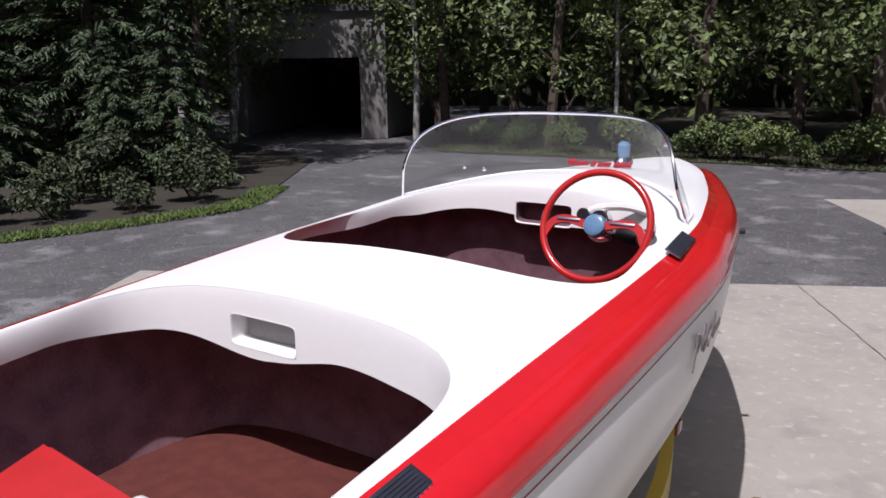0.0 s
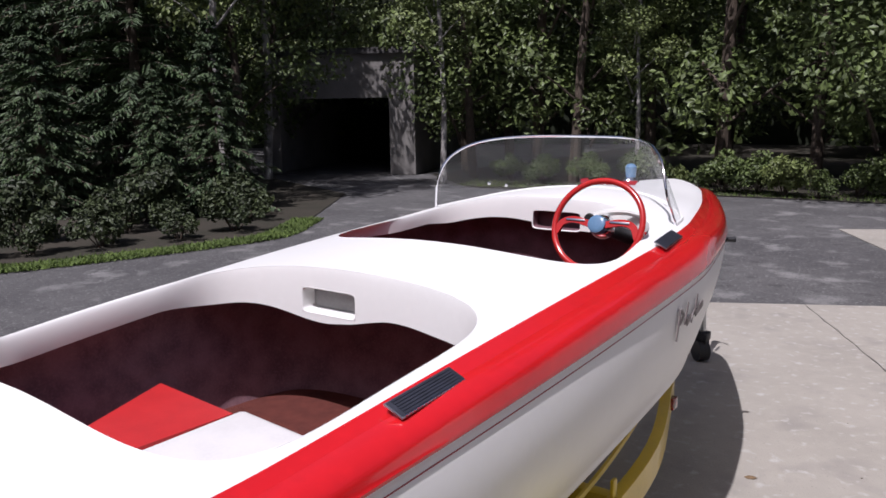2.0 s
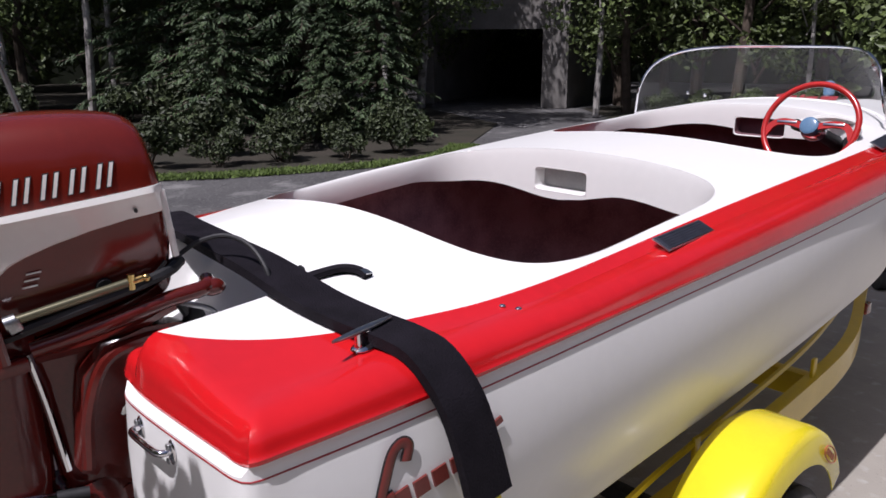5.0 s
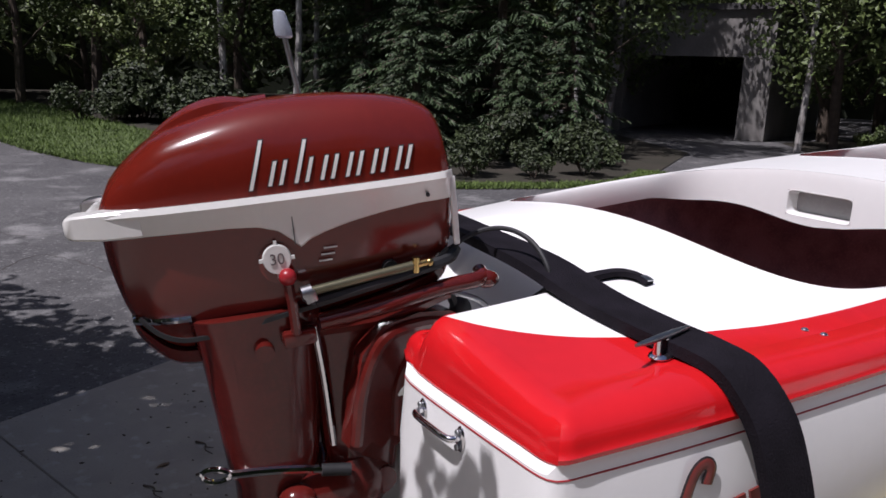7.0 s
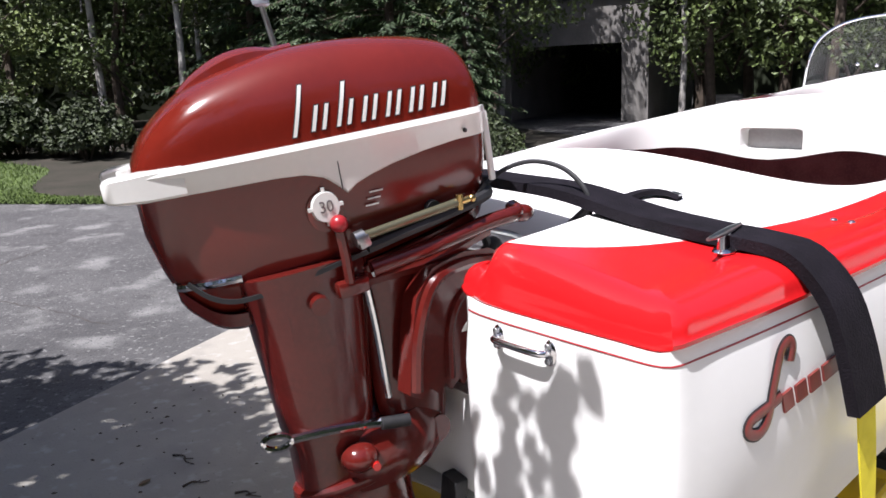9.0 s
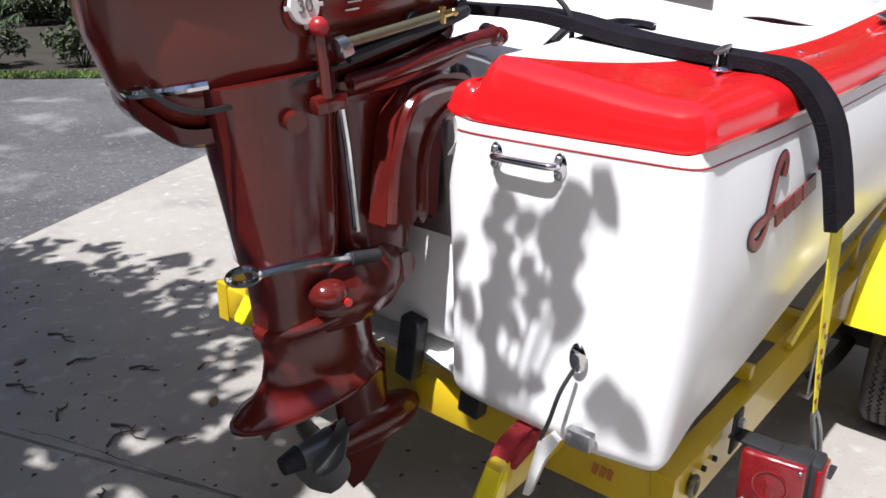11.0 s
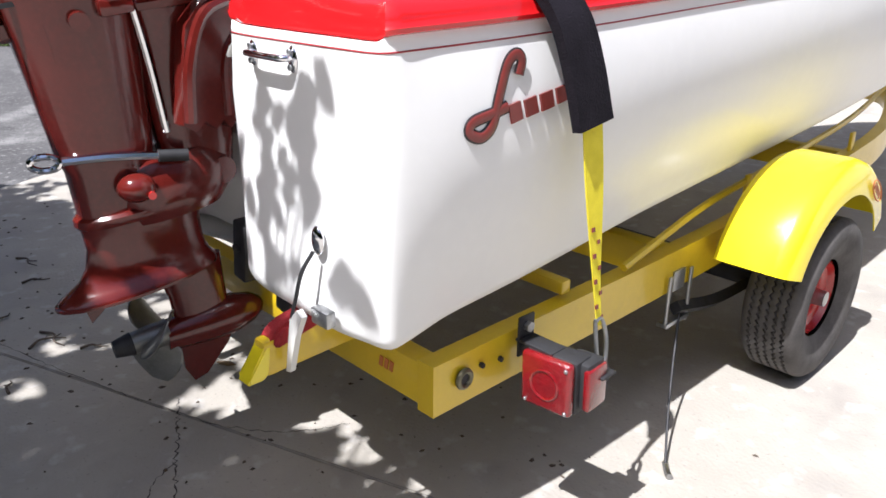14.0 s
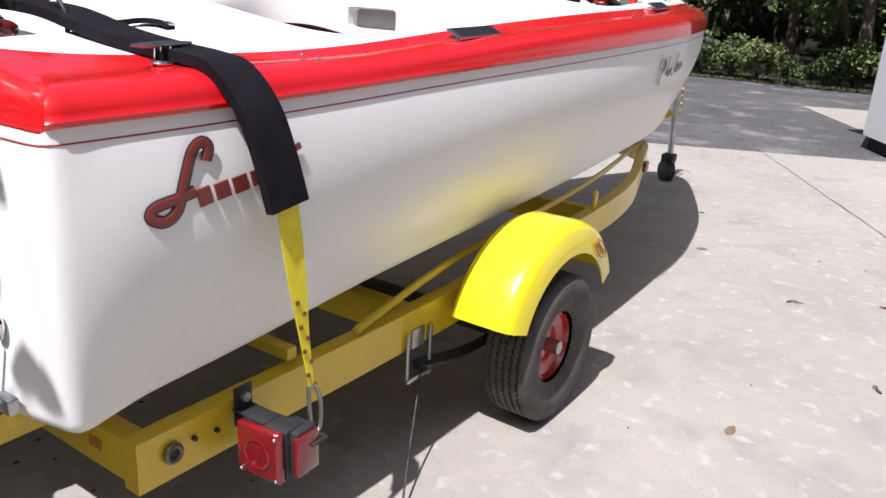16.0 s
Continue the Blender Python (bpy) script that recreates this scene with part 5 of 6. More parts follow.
# stern light on a pole
pole = thing("stern_light", "stern light with a frosted cap on a slim metal pole", "light")
bm = bmesh.new()
cyl(bm, (-0.580, 0.285, 1.06), (-0.600, 0.161, 1.562), 0.0075, 0.007, 14)
part("pole", bm, "steel", pole)
bm = bmesh.new()
loft(bm, [[(-0.600 + math.cos(a) * r, 0.161 + math.sin(a) * r - 0.24 * (z - 1.54), z + 0.022) for a in (2 * math.pi * k / 24 for k in range(24))] for z, r in ((1.535, 0.014), (1.54, 0.021), (1.558, 0.0215), (1.592, 0.016), (1.598, 0.014), (1.602, 0.006))])
part("cap", bm, "lamp_plastic", pole)
bm = bmesh.new()
cyl(bm, (-0.579, 0.288, 1.04), (-0.581, 0.278, 1.09), 0.03, 0.022, 16)
part("socket", bm, "chrome", pole)

# tie-down strap in its black sleeve
strap = thing("tie_down_strap", "yellow ratchet strap in a black foam sleeve over the stern deck", "strap")
bm = bmesh.new()
over = [(-0.56, 0.48, deck_z(-0.56, 0.48) + 0.012), (-0.40, 0.45, 1.14), (-0.2, 0.41, 1.15), (0.0, 0.385, 1.15), (0.2, 0.365, 1.146)]
over += [(x, y, max(deck_z(x, y) + 0.012, 1.09)) for x, y in ((0.36, 0.37), (0.48, 0.385), (0.57, 0.40))]
over += [(0.632, 0.402, 1.078), (0.682, 0.415, 1.02), (0.707, 0.430, 0.94), (0.725, 0.446, 0.842)]
ribbon(bm, over, lambda t: 0.088 - 0.012 * math.sin(9 * t) * 0.3, 0.020, n=70, across=(0.10, 1, 0))
bmesh.ops.bevel(bm, geom=[e for e in bm.edges if len(e.link_faces) == 2 and e.calc_face_angle(0) > 1.2], offset=0.006, segments=2, affect="EDGES")
part("sleeve", bm, "foam", strap)
bm = bmesh.new()
ribbon(bm, [(0.722, 0.446, 0.852), (0.728, 0.462, 0.72), (0.734, 0.482, 0.56), (0.741, 0.496, 0.45)], lambda t: 0.047 * (1 - 0.72 * step(0.15, 1.0, t)), 0.003, n=30, across=(0.15, 1, 0))
web = part("webbing", bm, "webbing", strap)
for k in range(8):
    bm = bmesh.new()
    f = k / 7
    p = Vector((0.7305, 0.469, 0.65)).lerp(Vector((0.740, 0.494, 0.465)), f)
    box(bm, (0.003, 0.008, 0.008), (p.x + 0.0015, p.y + (0.008 if k % 2 else -0.006), p.z), (0, -8, 0))
    part("print_mark", bm, "logo", web)
bm = bmesh.new()
tube(bm, [(0.739, 0.486, 0.46), (0.747, 0.480, 0.43), (0.757, 0.476, 0.39), (0.763, 0.486, 0.372), (0.761, 0.498, 0.39), (0.751, 0.508, 0.43), (0.741, 0.502, 0.462), (0.739, 0.486, 0.46)], 0.0045, seg=8, n=48)
part("snap_hook", bm, "steel", strap)
bm = bmesh.new()
tube(bm, [(-0.57, 0.50, 1.09), (-0.645, 0.50, 1.07), (-0.69, 0.50, 1.0), (-0.70, 0.50, 0.85), (-0.72, 0.50, 0.5)], 0.02, seg=4, n=30)
part("far_end", bm, "foam", strap)

# the strap's spare end on the stern deck
tail = thing("strap_tail", "black strap end with a metal tip on the white deck", "strap end")
bm = bmesh.new()
pts = [(0.262, 0.405, 0.008), (0.266, 0.450, 0.008), (0.280, 0.490, 0.010), (0.306, 0.510, 0.009), (0.338, 0.514, 0.005)]
ribbon(bm, [on_deck(x, y, up) for x, y, up in pts], lambda t: 0.032 - 0.010 * t, 0.010, n=24, across=(-0.8, 0.6, 0))
part("band", bm, "foam", tail)
bm = bmesh.new()
ribbon(bm, [on_deck(0.320, 0.513, 0.0125), on_deck(0.330, 0.514, 0.0118), on_deck(0.340, 0.514, 0.0105)], 0.018, 0.003, n=6, across=(-0.2, 1, 0))
part("metal_tip", bm, "steel", tail)

# the hull's port quarter is swept forward, and its motor notch narrows downward
for ob in boat.children_recursive:
    if ob.type == "MESH":
        for v in ob.data.vertices:
            x, y, z = v.co
            if y < 0.22 and 0.10 < abs(x) < 0.42 and z < 1.0:
                v.co.x += math.copysign(0.012 - 0.045 * (1.0 - z) / 0.45, x) * step(0.42, 0.22, abs(x)) * step(0.10, 0.16, abs(x))
            if x < -0.15 and y < 0.9:
                v.co.y += 0.14 * step(0.15, 0.60, -x) * step(0.9, 0.06, y)

# the boat lies a little askew on its trailer, with all that is fixed to it
YAW = pose(0, 2, 0, 0, 0, 1.4) @ pose(0, -2, 0)
plug.matrix_basis = pose(-0.045, -0.018, 0.0)
for ob in list(scene.objects):
    if not ob.parent and ob.name.split(".")[0] in {"boat", "windshield", "helm_wheel", "instrument_cluster", "throttle_control", "step_pad", "deck_cleat", "deck_bolt", "grab_handle", "transom_fitting",
                                                   "hull_badge", "bow_badge", "deck_badge", "bow_light", "bow_chock", "side_light", "stern_light", "tie_down_strap", "strap_tail"}:
        ob.matrix_basis = YAW @ ob.matrix_basis

# hoses from the motor into the well
for name, label, pts, r, mt in (
        ("control_cable", "black control cable looping from the motor to the deck", [(0.13, 0.23, 1.160), (0.14, 0.285, 1.192), (0.175, 0.328, 1.205), (0.24, 0.345, 1.193), (0.293, 0.348, 1.152), (0.303, 0.345, 1.10), (0.303, 0.343, 1.07)], 0.0050, "black"),
        ("fuel_hose", "black fuel hose with a squeeze bulb in the motor well", [(0.11, 0.25, 1.07), (0.09, 0.30, 1.00), (0.10, 0.36, 0.985), (0.14, 0.42, 1.03), (0.18, 0.45, 1.075), (0.22, 0.47, 1.12)], 0.009, "black"),
        ("steering_cable", "grey cable in the motor well", [(0.14, 0.24, 1.08), (0.17, 0.29, 1.06), (0.19, 0.31, 1.02), (0.20, 0.33, 0.985)], 0.006, "steel"),
        ("thin_wire", "thin white wire in the motor well", [(0.12, 0.24, 1.04), (0.14, 0.26, 1.01), (0.16, 0.27, 0.98)], 0.0025, "cream")):
    c = thing(name, label, "cable")
    bm = bmesh.new()
    tube(bm, pts, r, seg=8, n=40)
    part("cable", bm, mt, c)
    if name == "fuel_hose":
        bm = bmesh.new()
        ball(bm, (0.10, 0.285, 1.02), 0.024, (1, 1, 1.4))
        part("bulb", bm, "black", c)

# wind-blown litter on the pad
for x, y, turn, size in ((-1.30, -0.14, 20, 0.12), (-1.29, 0.04, 75, 0.09), (-0.99, -0.13, 140, 0.10), (-0.86, -0.04, 10, 0.14), (-0.67, 0.01, 60, 0.08), (-0.77, -0.10, 110, 0.11), (-1.12, 0.16, 35, 0.10),
                         (-0.55, -0.22, 160, 0.07), (-0.95, 0.30, 95, 0.08), (-1.55, 0.10, 15, 0.13), (1.25, 3.05, 30, 0.07), (1.70, 2.35, 120, 0.06)):
    bm = bmesh.new()
    c, s = math.cos(radians(turn)) * size, math.sin(radians(turn)) * size
    tube(bm, [(x, y, 0.005), (x + c * 0.4 - s * 0.1, y + s * 0.4 + c * 0.1, 0.010), (x + c * 0.7 + s * 0.06, y + s * 0.7 - c * 0.06, 0.008), (x + c, y + s, 0.004)], lambda t: 0.0045 - 0.003 * t, seg=6)
    tube(bm, [(x + c * 0.5, y + s * 0.5, 0.008), (x + c * 0.7 - s * 0.2, y + s * 0.7 + c * 0.2, 0.005)], 0.002, seg=5)
    tagged(part("fallen_twig", bm, "bark"), "small dark twig fallen on the concrete pad", "twig", group="litter on the pad")
for x, y, turn in ((0.71, 3.56, 10), (-0.42, -0.34, 50), (-0.75, 0.22, 130), (1.35, 1.75, 80), (1.62, 3.3, 200), (-1.42, -0.05, 300), (-0.30, 0.28, 220)):
    bm = bmesh.new()
    slab(bm, [(-0.030, 0), (-0.012, 0.014), (0.010, 0.012), (0.030, 0), (0.010, -0.012), (-0.012, -0.014)], 0.0015, Matrix.Translation((x, y, 0.004)) @ pose(0, 0, 0, 8, -6, turn))
    tagged(part("fallen_leaf", bm, "dry_leaf"), "dry brown leaf lying on the concrete", "leaf", group="litter on the pad")


# crumbs of leaf and bark, past counting
verts, faces = [], []
for k in range(330):
    x, y = (gen.uniform(-2.2, 0.7), gen.uniform(-0.9, 0.8)) if k < 300 else (gen.uniform(0.8, 3.2), gen.uniform(0.4, 4.6))
    r, a = gen.uniform(0.002, 0.008), gen.uniform(0, 6.28)
    j = len(verts)
    for q in range(5):
        b = a + 2 * math.pi * q / 5
        w = r * gen.uniform(0.5, 1.2)
        verts.append((x + 1.6 * w * math.cos(b) * math.cos(a) - w * math.sin(b) * math.sin(a), y + 1.6 * w * math.cos(b) * math.sin(a) + w * math.sin(b) * math.cos(a), 0.0015))
    verts.append((x, y, 0.004 + 0.3 * r))
    faces += [(j + q, j + (q + 1) % 5, j + 5) for q in range(5)]
me = bpy.data.meshes.new("leaf_crumbs")
me.from_pydata(verts, [], faces)
tagged(link("leaf_crumbs", me, "bark", smooth=False), "dark crumbs of bark and leaf strewn over the concrete", "litter", kind="stuff")


# ---- trailer details ----
bm = bmesh.new()
tube(bm, [(0, 3.36, 0.505), (0, 4.2, 0.50), (-0.02, 4.8, 0.50), (-0.04, 5.03, 0.50)], 0.035, seg=4, n=16)
part("tongue", bm, "yellow", trailer)
bm = bmesh.new()
cyl(bm, (-0.02, 5.10, 0.17), (-0.04, 5.08, 0.88), 0.021, seg=16)
cyl(bm, (-0.04, 5.08, 0.86), (-0.04, 5.08, 0.92), 0.028, seg=16)
stand = part("jack_post", bm, "steel", trailer, "galvanised jack post")
bm = bmesh.new()
cyl(bm, (-0.050, 5.055, 0.075), (0.000, 5.105, 0.075), 0.073, seg=24)
part("jack_wheel", bm, "black", stand, "black rubber jack wheel")
bm = bmesh.new()
box(bm, (0.09, 0.10, 0.06), (-0.022, 5.09, 0.17), bevel=0.01)
box(bm, (0.012, 0.07, 0.12), (0.015, 5.08, 0.11), bevel=0.003)
part("jack_fork", bm, "black", stand)
bm = bmesh.new()
tube(bm, [(-0.04, 5.08, 0.90), (0.03, 5.08, 0.905), (0.05, 5.08, 0.86)], 0.007, seg=8)
part("jack_crank", bm, "steel", stand)
bm = bmesh.new()
box(bm, (0.03, 0.05, 0.05), (0.520, 3.02, 0.500), bevel=0.006)
part("side_marker", bm, "lens", trailer, "small red side marker lamp")
for k in range(9):
    bm = bmesh.new()
    f = k / 8
    tube(bm, [(0.01 + 0.010 * math.cos(a) * (k % 2), 5.08 + 0.010 * math.cos(a) * (1 - k % 2), 0.72 - 0.026 * k + 0.016 * math.sin(a)) for a in (2 * math.pi * q / 8 for q in range(9))], 0.003, seg=5, n=12)
    part("chain_link", bm, "brass", stand)

# holes, ring and bracket on the rail
bm = bmesh.new()
tube(bm, [(0.656, 0.272 + 0.016 * math.cos(a), 0.377 + 0.016 * math.sin(a)) for a in (2 * math.pi * k / 16 for k in range(17))], 0.006, seg=8, n=40)
part("eye_ring", bm, "pipe", trailer)
bm = bmesh.new()
cyl(bm, (0.648, 0.272, 0.377), (0.657, 0.272, 0.377), 0.012, seg=16)
part("eye_hole", bm, "black", trailer)
for y, z in ((0.322, 0.385), (0.375, 0.378), (1.12, 0.405), (0.98, 0.385)):
    bm = bmesh.new()
    cyl(bm, (0.65, y, z), (0.6575, y, z), 0.0055, seg=12)
    part("bolt_hole", bm, "black", trailer)
bm = bmesh.new()
box(bm, (0.006, 0.055, 0.055), (0.662, 1.035, 0.352), bevel=0.002)
box(bm, (0.006, 0.014, 0.15), (0.668, 1.085, 0.300), bevel=0.002)
box(bm, (0.006, 0.014, 0.13), (0.668, 0.985, 0.310), bevel=0.002)
box(bm, (0.03, 0.11, 0.012), (0.66, 1.035, 0.240), bevel=0.002)
part("spring_hanger", bm, "steel", trailer, "rusty steel spring hanger")
bm = bmesh.new()
tube(bm, [(0.66, 1.04, 0.27), (0.66, 1.25, 0.225), (0.66, 1.48, 0.215), (0.66, 1.75, 0.23), (0.66, 1.92, 0.29)], 0.02, seg=4, n=24)
part("leaf_spring", bm, "black", trailer)
bm = bmesh.new()
tube(bm, [(0.668, 1.05, 0.26), (0.71, 0.97, 0.16), (0.76, 0.88, 0.08), (0.82, 0.78, 0.012)], 0.003, seg=6)
part("hanging_wire", bm, "black", trailer)
bm = bmesh.new()
tube(bm, [(0.815, 0.79, 0.008), (0.835, 0.765, 0.006), (0.85, 0.75, 0.008)], 0.008, seg=6)
part("wire_plug", bm, "steel", trailer)
for x, y, z, h in ((0.255, 0.16, 0.46, 0.10), (0.09, 0.16, 0.50, 0.14), (-0.255, 0.16, 0.46, 0.10)):
    bm = bmesh.new()
    box(bm, (0.05, 0.035, h), (x, y, z), (0, 8, 0), 0.006)
    cyl(bm, (x, y - 0.012, z + 0.01), (x, y - 0.026, z + 0.01), 0.010, seg=10)
    part("roller_bracket", bm, "black", trailer, "black roller bracket under the transom")
bm = bmesh.new()
box(bm, (1.27, 0.03, 0.03), (0, 0.60, 0.455), bevel=0.004)
part("brace", bm, "yellow", trailer)
for x in (0.50, 0.515, 0.53):
    bm = bmesh.new()
    box(bm, (0.010, 0.002, 0.022), (x, 0.2015, 0.378), (0, 12, 0))
    part("print_bar", bm, "print_red", trailer, "faded orange print")

lamp = thing("trailer_tail_light", "square red tail light on a black bracket below the rail", "tail light")
la = Matrix.Translation((0.752, 0.405, 0.357)) @ pose(0, 0, 0, 0, -2, 4)
bm = bmesh.new()
box(bm, (0.115, 0.055, 0.112), (0, 0.03, 0), bevel=0.008)
box(bm, (0.060, 0.06, 0.095), (0.045, 0.045, 0.004), bevel=0.008)
bm.transform(la)
part("housing", bm, "black", lamp)
bm = bmesh.new()
box(bm, (0.112, 0.022, 0.112), (-0.002, -0.004, 0), bevel=0.009, seg=3)
bm.transform(la)
lens = part("rear_lens", bm, "lens", lamp)
bm = bmesh.new()
tube(bm, [(0.030 * math.cos(a) - 0.002, -0.0155, 0.030 * math.sin(a)) for a in (2 * math.pi * k / 20 for k in range(21))], 0.003, seg=6, n=44)
bm.transform(la)
part("lens_ring", bm, "lens", lens)
bm = bmesh.new()
box(bm, (0.016, 0.062, 0.085), (0.073, 0.042, 0.0), bevel=0.005)
bm.transform(la)
part("side_lens", bm, "lens", lamp)
for dx, dz in ((0.045, 0.045), (0.045, -0.045), (-0.045, -0.045)):
    bm = bmesh.new()
    ball(bm, (dx, -0.016, dz), 0.004, u=8, v=6)
    bm.transform(la)
    part("lens_screw", bm, "steel", lens)
bm = bmesh.new()
box(bm, (0.006, 0.045, 0.085), (0.668, 0.43, 0.418), bevel=0.002)
box(bm, (0.09, 0.045, 0.006), (0.706, 0.43, 0.412), bevel=0.002)
box(bm, (0.05, 0.045, 0.006), (0.81, 0.48, 0.375), bevel=0.002)
tube(bm, [(0.79, 0.47, 0.36), (0.80, 0.49, 0.345), (0.80, 0.515, 0.35), (0.785, 0.52, 0.375)], 0.012, seg=8)
part("bracket", bm, "black", lamp)
bm = bmesh.new()
cyl(bm, (0.670, 0.43, 0.438), (0.681, 0.43, 0.438), 0.011, seg=6)
part("bolt", bm, "steel", lamp)


# ---- outboard motor ----
motor = thing("outboard_motor", "vintage maroon outboard motor with a white band on the transom", "outboard motor", (-0.013, -0.024, 1.187), (7, 0, -15))
motor.scale = (0.97, 0.93, 1.01)
MF = (pose(-0.013, -0.024, 1.187, 7, 0, -15) @ Matrix.Diagonal((0.97, 0.93, 1.01, 1))).inverted()  # from the place into the motor's own frame
TURN = pose(-0.013, -0.024, 1.187, 0, 0, -9) @ pose(-0.02, 0.05, -1.20)  # the motor stands steered a little to one side
MW, ML = MF @ TURN, MF @ pose(0.042, -0.024, 0.038) @ TURN

TY = [-0.345, -0.335, -0.31, -0.26, -0.207, -0.1, 0, 0.11, 0.228, 0.295, 0.320, 0.330]
TZ = [0.088, 0.112, 0.150, 0.190, 0.217, 0.243, 0.252, 0.249, 0.234, 0.214, 0.178, 0.088]
WY = [-0.345, -0.335, -0.31, -0.25, -0.1, 0.1, 0.25, 0.31, 0.33]
WW = [0.045, 0.065, 0.092, 0.116, 0.131, 0.131, 0.122, 0.112, 0.096]
BY = [-0.345, -0.325, -0.295, -0.225, -0.05, 0.12, 0.27, 0.315, 0.33]
BZ = [-0.020, -0.098, -0.150, -0.190, -0.170, -0.146, -0.116, -0.070, 0.02]


def smooth_fn(xs, ys):
    c = spline([(x, y, 0) for x, y in zip(xs, ys)], 200)
    cx, cy = [p.x for p in c], [p.y for p in c]
    return lambda v: float(np.interp(v, cx, cy))


cowl_top, cowl_w, cowl_bot = smooth_fn(TY, TZ), smooth_fn(WY, WW), smooth_fn(BY, BZ)
stations = [-0.345 + 0.675 * (0.5 - 0.5 * math.cos(math.pi * k / 60)) for k in range(61)]


def arch(y, z0, z1, w, n=28, e=2.7):
    return [(w * math.copysign(abs(math.cos(t)) ** (2 / e), math.cos(t)), y, z0 + (z1 - z0) * abs(math.sin(t)) ** (2 / e)) for t in (math.pi * k / n for k in range(n + 1))]


bm = bmesh.new()
loft(bm, [arch(y, 0.085, max(0.0855, cowl_top(y)), cowl_w(y)) for y in stations])
upper = part("upper_cowl", bm, "maroon", motor)
bm = bmesh.new()
rings = []
for k in range(17):
    t = k / 16
    y = -0.235 + 0.215 * t
    h = 0.020 * math.sin(math.pi * min(1, t * 1.15) ** 1.0) if t < 0.87 else 0.004
    z = cowl_top(y) - 0.012
    rings.append([(x * (0.35 + 0.65 * math.sin(math.pi * (0.15 + 0.7 * t))), y, z + dz * (h + 0.014)) for x, dz in ((0.042, 0), (0.036, 0.7), (0.018, 1), (-0.018, 1), (-0.036, 0.7), (-0.042, 0))])
loft(bm, rings)
part("air_scoop", bm, "maroon", upper)
bm = bmesh.new()
loft(bm, [arch(y, 0.087, min(0.0865, cowl_bot(y)), cowl_w(y) - 0.004, e=3.0) for y in stations])
lower = part("lower_cowl", bm, "maroon_gloss", motor)
bm = bmesh.new()
for sx in (1, -1):
    ribbon(bm, [(sx * (cowl_w(y) * 0.985 + 0.001), y, cowl_bot(y) + 0.052) for y in stations[10:-8:3]], 0.008, 0.004, n=60, across=(0, 0, 1))
part("seam_strip", bm, "black", lower, "black rubber seam round the lower cowl")
bm = bmesh.new()
rings = []
for y in stations[8:-6]:
    w = cowl_w(y)
    zz = cowl_bot(y)
    rings.append([(w * 0.72, y, zz + 0.020), (w * 0.66, y, zz - 0.004), (w * 0.55, y, zz - 0.012), (-w * 0.55, y, zz - 0.012), (-w * 0.66, y, zz - 0.004), (-w * 0.72, y, zz + 0.020)])
loft(bm, rings)
part("drip_pan", bm, "maroon_dark", lower)
bm = bmesh.new()
trim = []
for y in (-0.21, -0.24, -0.27, -0.295, -0.312):
    q = min(0.995, 0.190 / (0.087 - cowl_bot(y)))
    trim.append(((cowl_w(y) - 0.004) * (1 - q ** 3) ** (1 / 3) + 0.003, y, -0.103))
tube(bm, trim + [(-x, y, z) for x, y, z in reversed(trim)], 0.008, seg=8, n=48)
part("chrome_trim", bm, "chrome", lower)

LOWY = [-0.42, -0.36, -0.28, -0.195, -0.12, -0.07, -0.035, -0.012, 0.003, 0.02, 0.05, 0.10, 0.17, 0.24, 0.30, 0.335]
LOWZ = [0.058, 0.052, 0.051, 0.050, 0.049, 0.045, 0.034, 0.015, 0.000, 0.012, 0.022, 0.033, 0.043, 0.048, 0.048, 0.048]
bm = bmesh.new()
for sx in (1, -1):
    rings = []
    for k in range(90):
        y = -0.362 + 0.690 * k / 89
        w = max(cowl_w(max(y, -0.30)), 0.085 + 0.0 * y) if y < -0.28 else cowl_w(min(y, 0.325))
        if y < -0.27:
            w = 0.088 + (cowl_w(-0.27) - 0.088) * max(0, (y + 0.362) / 0.092) ** 0.7
        lo = interp(y, LOWY, LOWZ)
        taper = 1.0 if 2 < k < 88 else 0.6
        x = sx * w
        rings.append([(x - sx * 0.02, y, 0.096), (x + sx * 0.012 * taper, y, 0.098), (x + sx * 0.017 * taper, y, 0.088), (x + sx * 0.010 * taper, y, 0.078), (x + sx * 0.006, y, lo + 0.004), (x + sx * 0.002, y, lo), (x - sx * 0.02, y, lo)])
    loft(bm, rings)
band = part("band", bm, "cream", motor, "white enamel band round the cowl")
bm = bmesh.new()
box(bm, (0.115, 0.095, 0.016), (0, -0.318, 0.086), bevel=0.005)
part("band_web", bm, "cream", band)
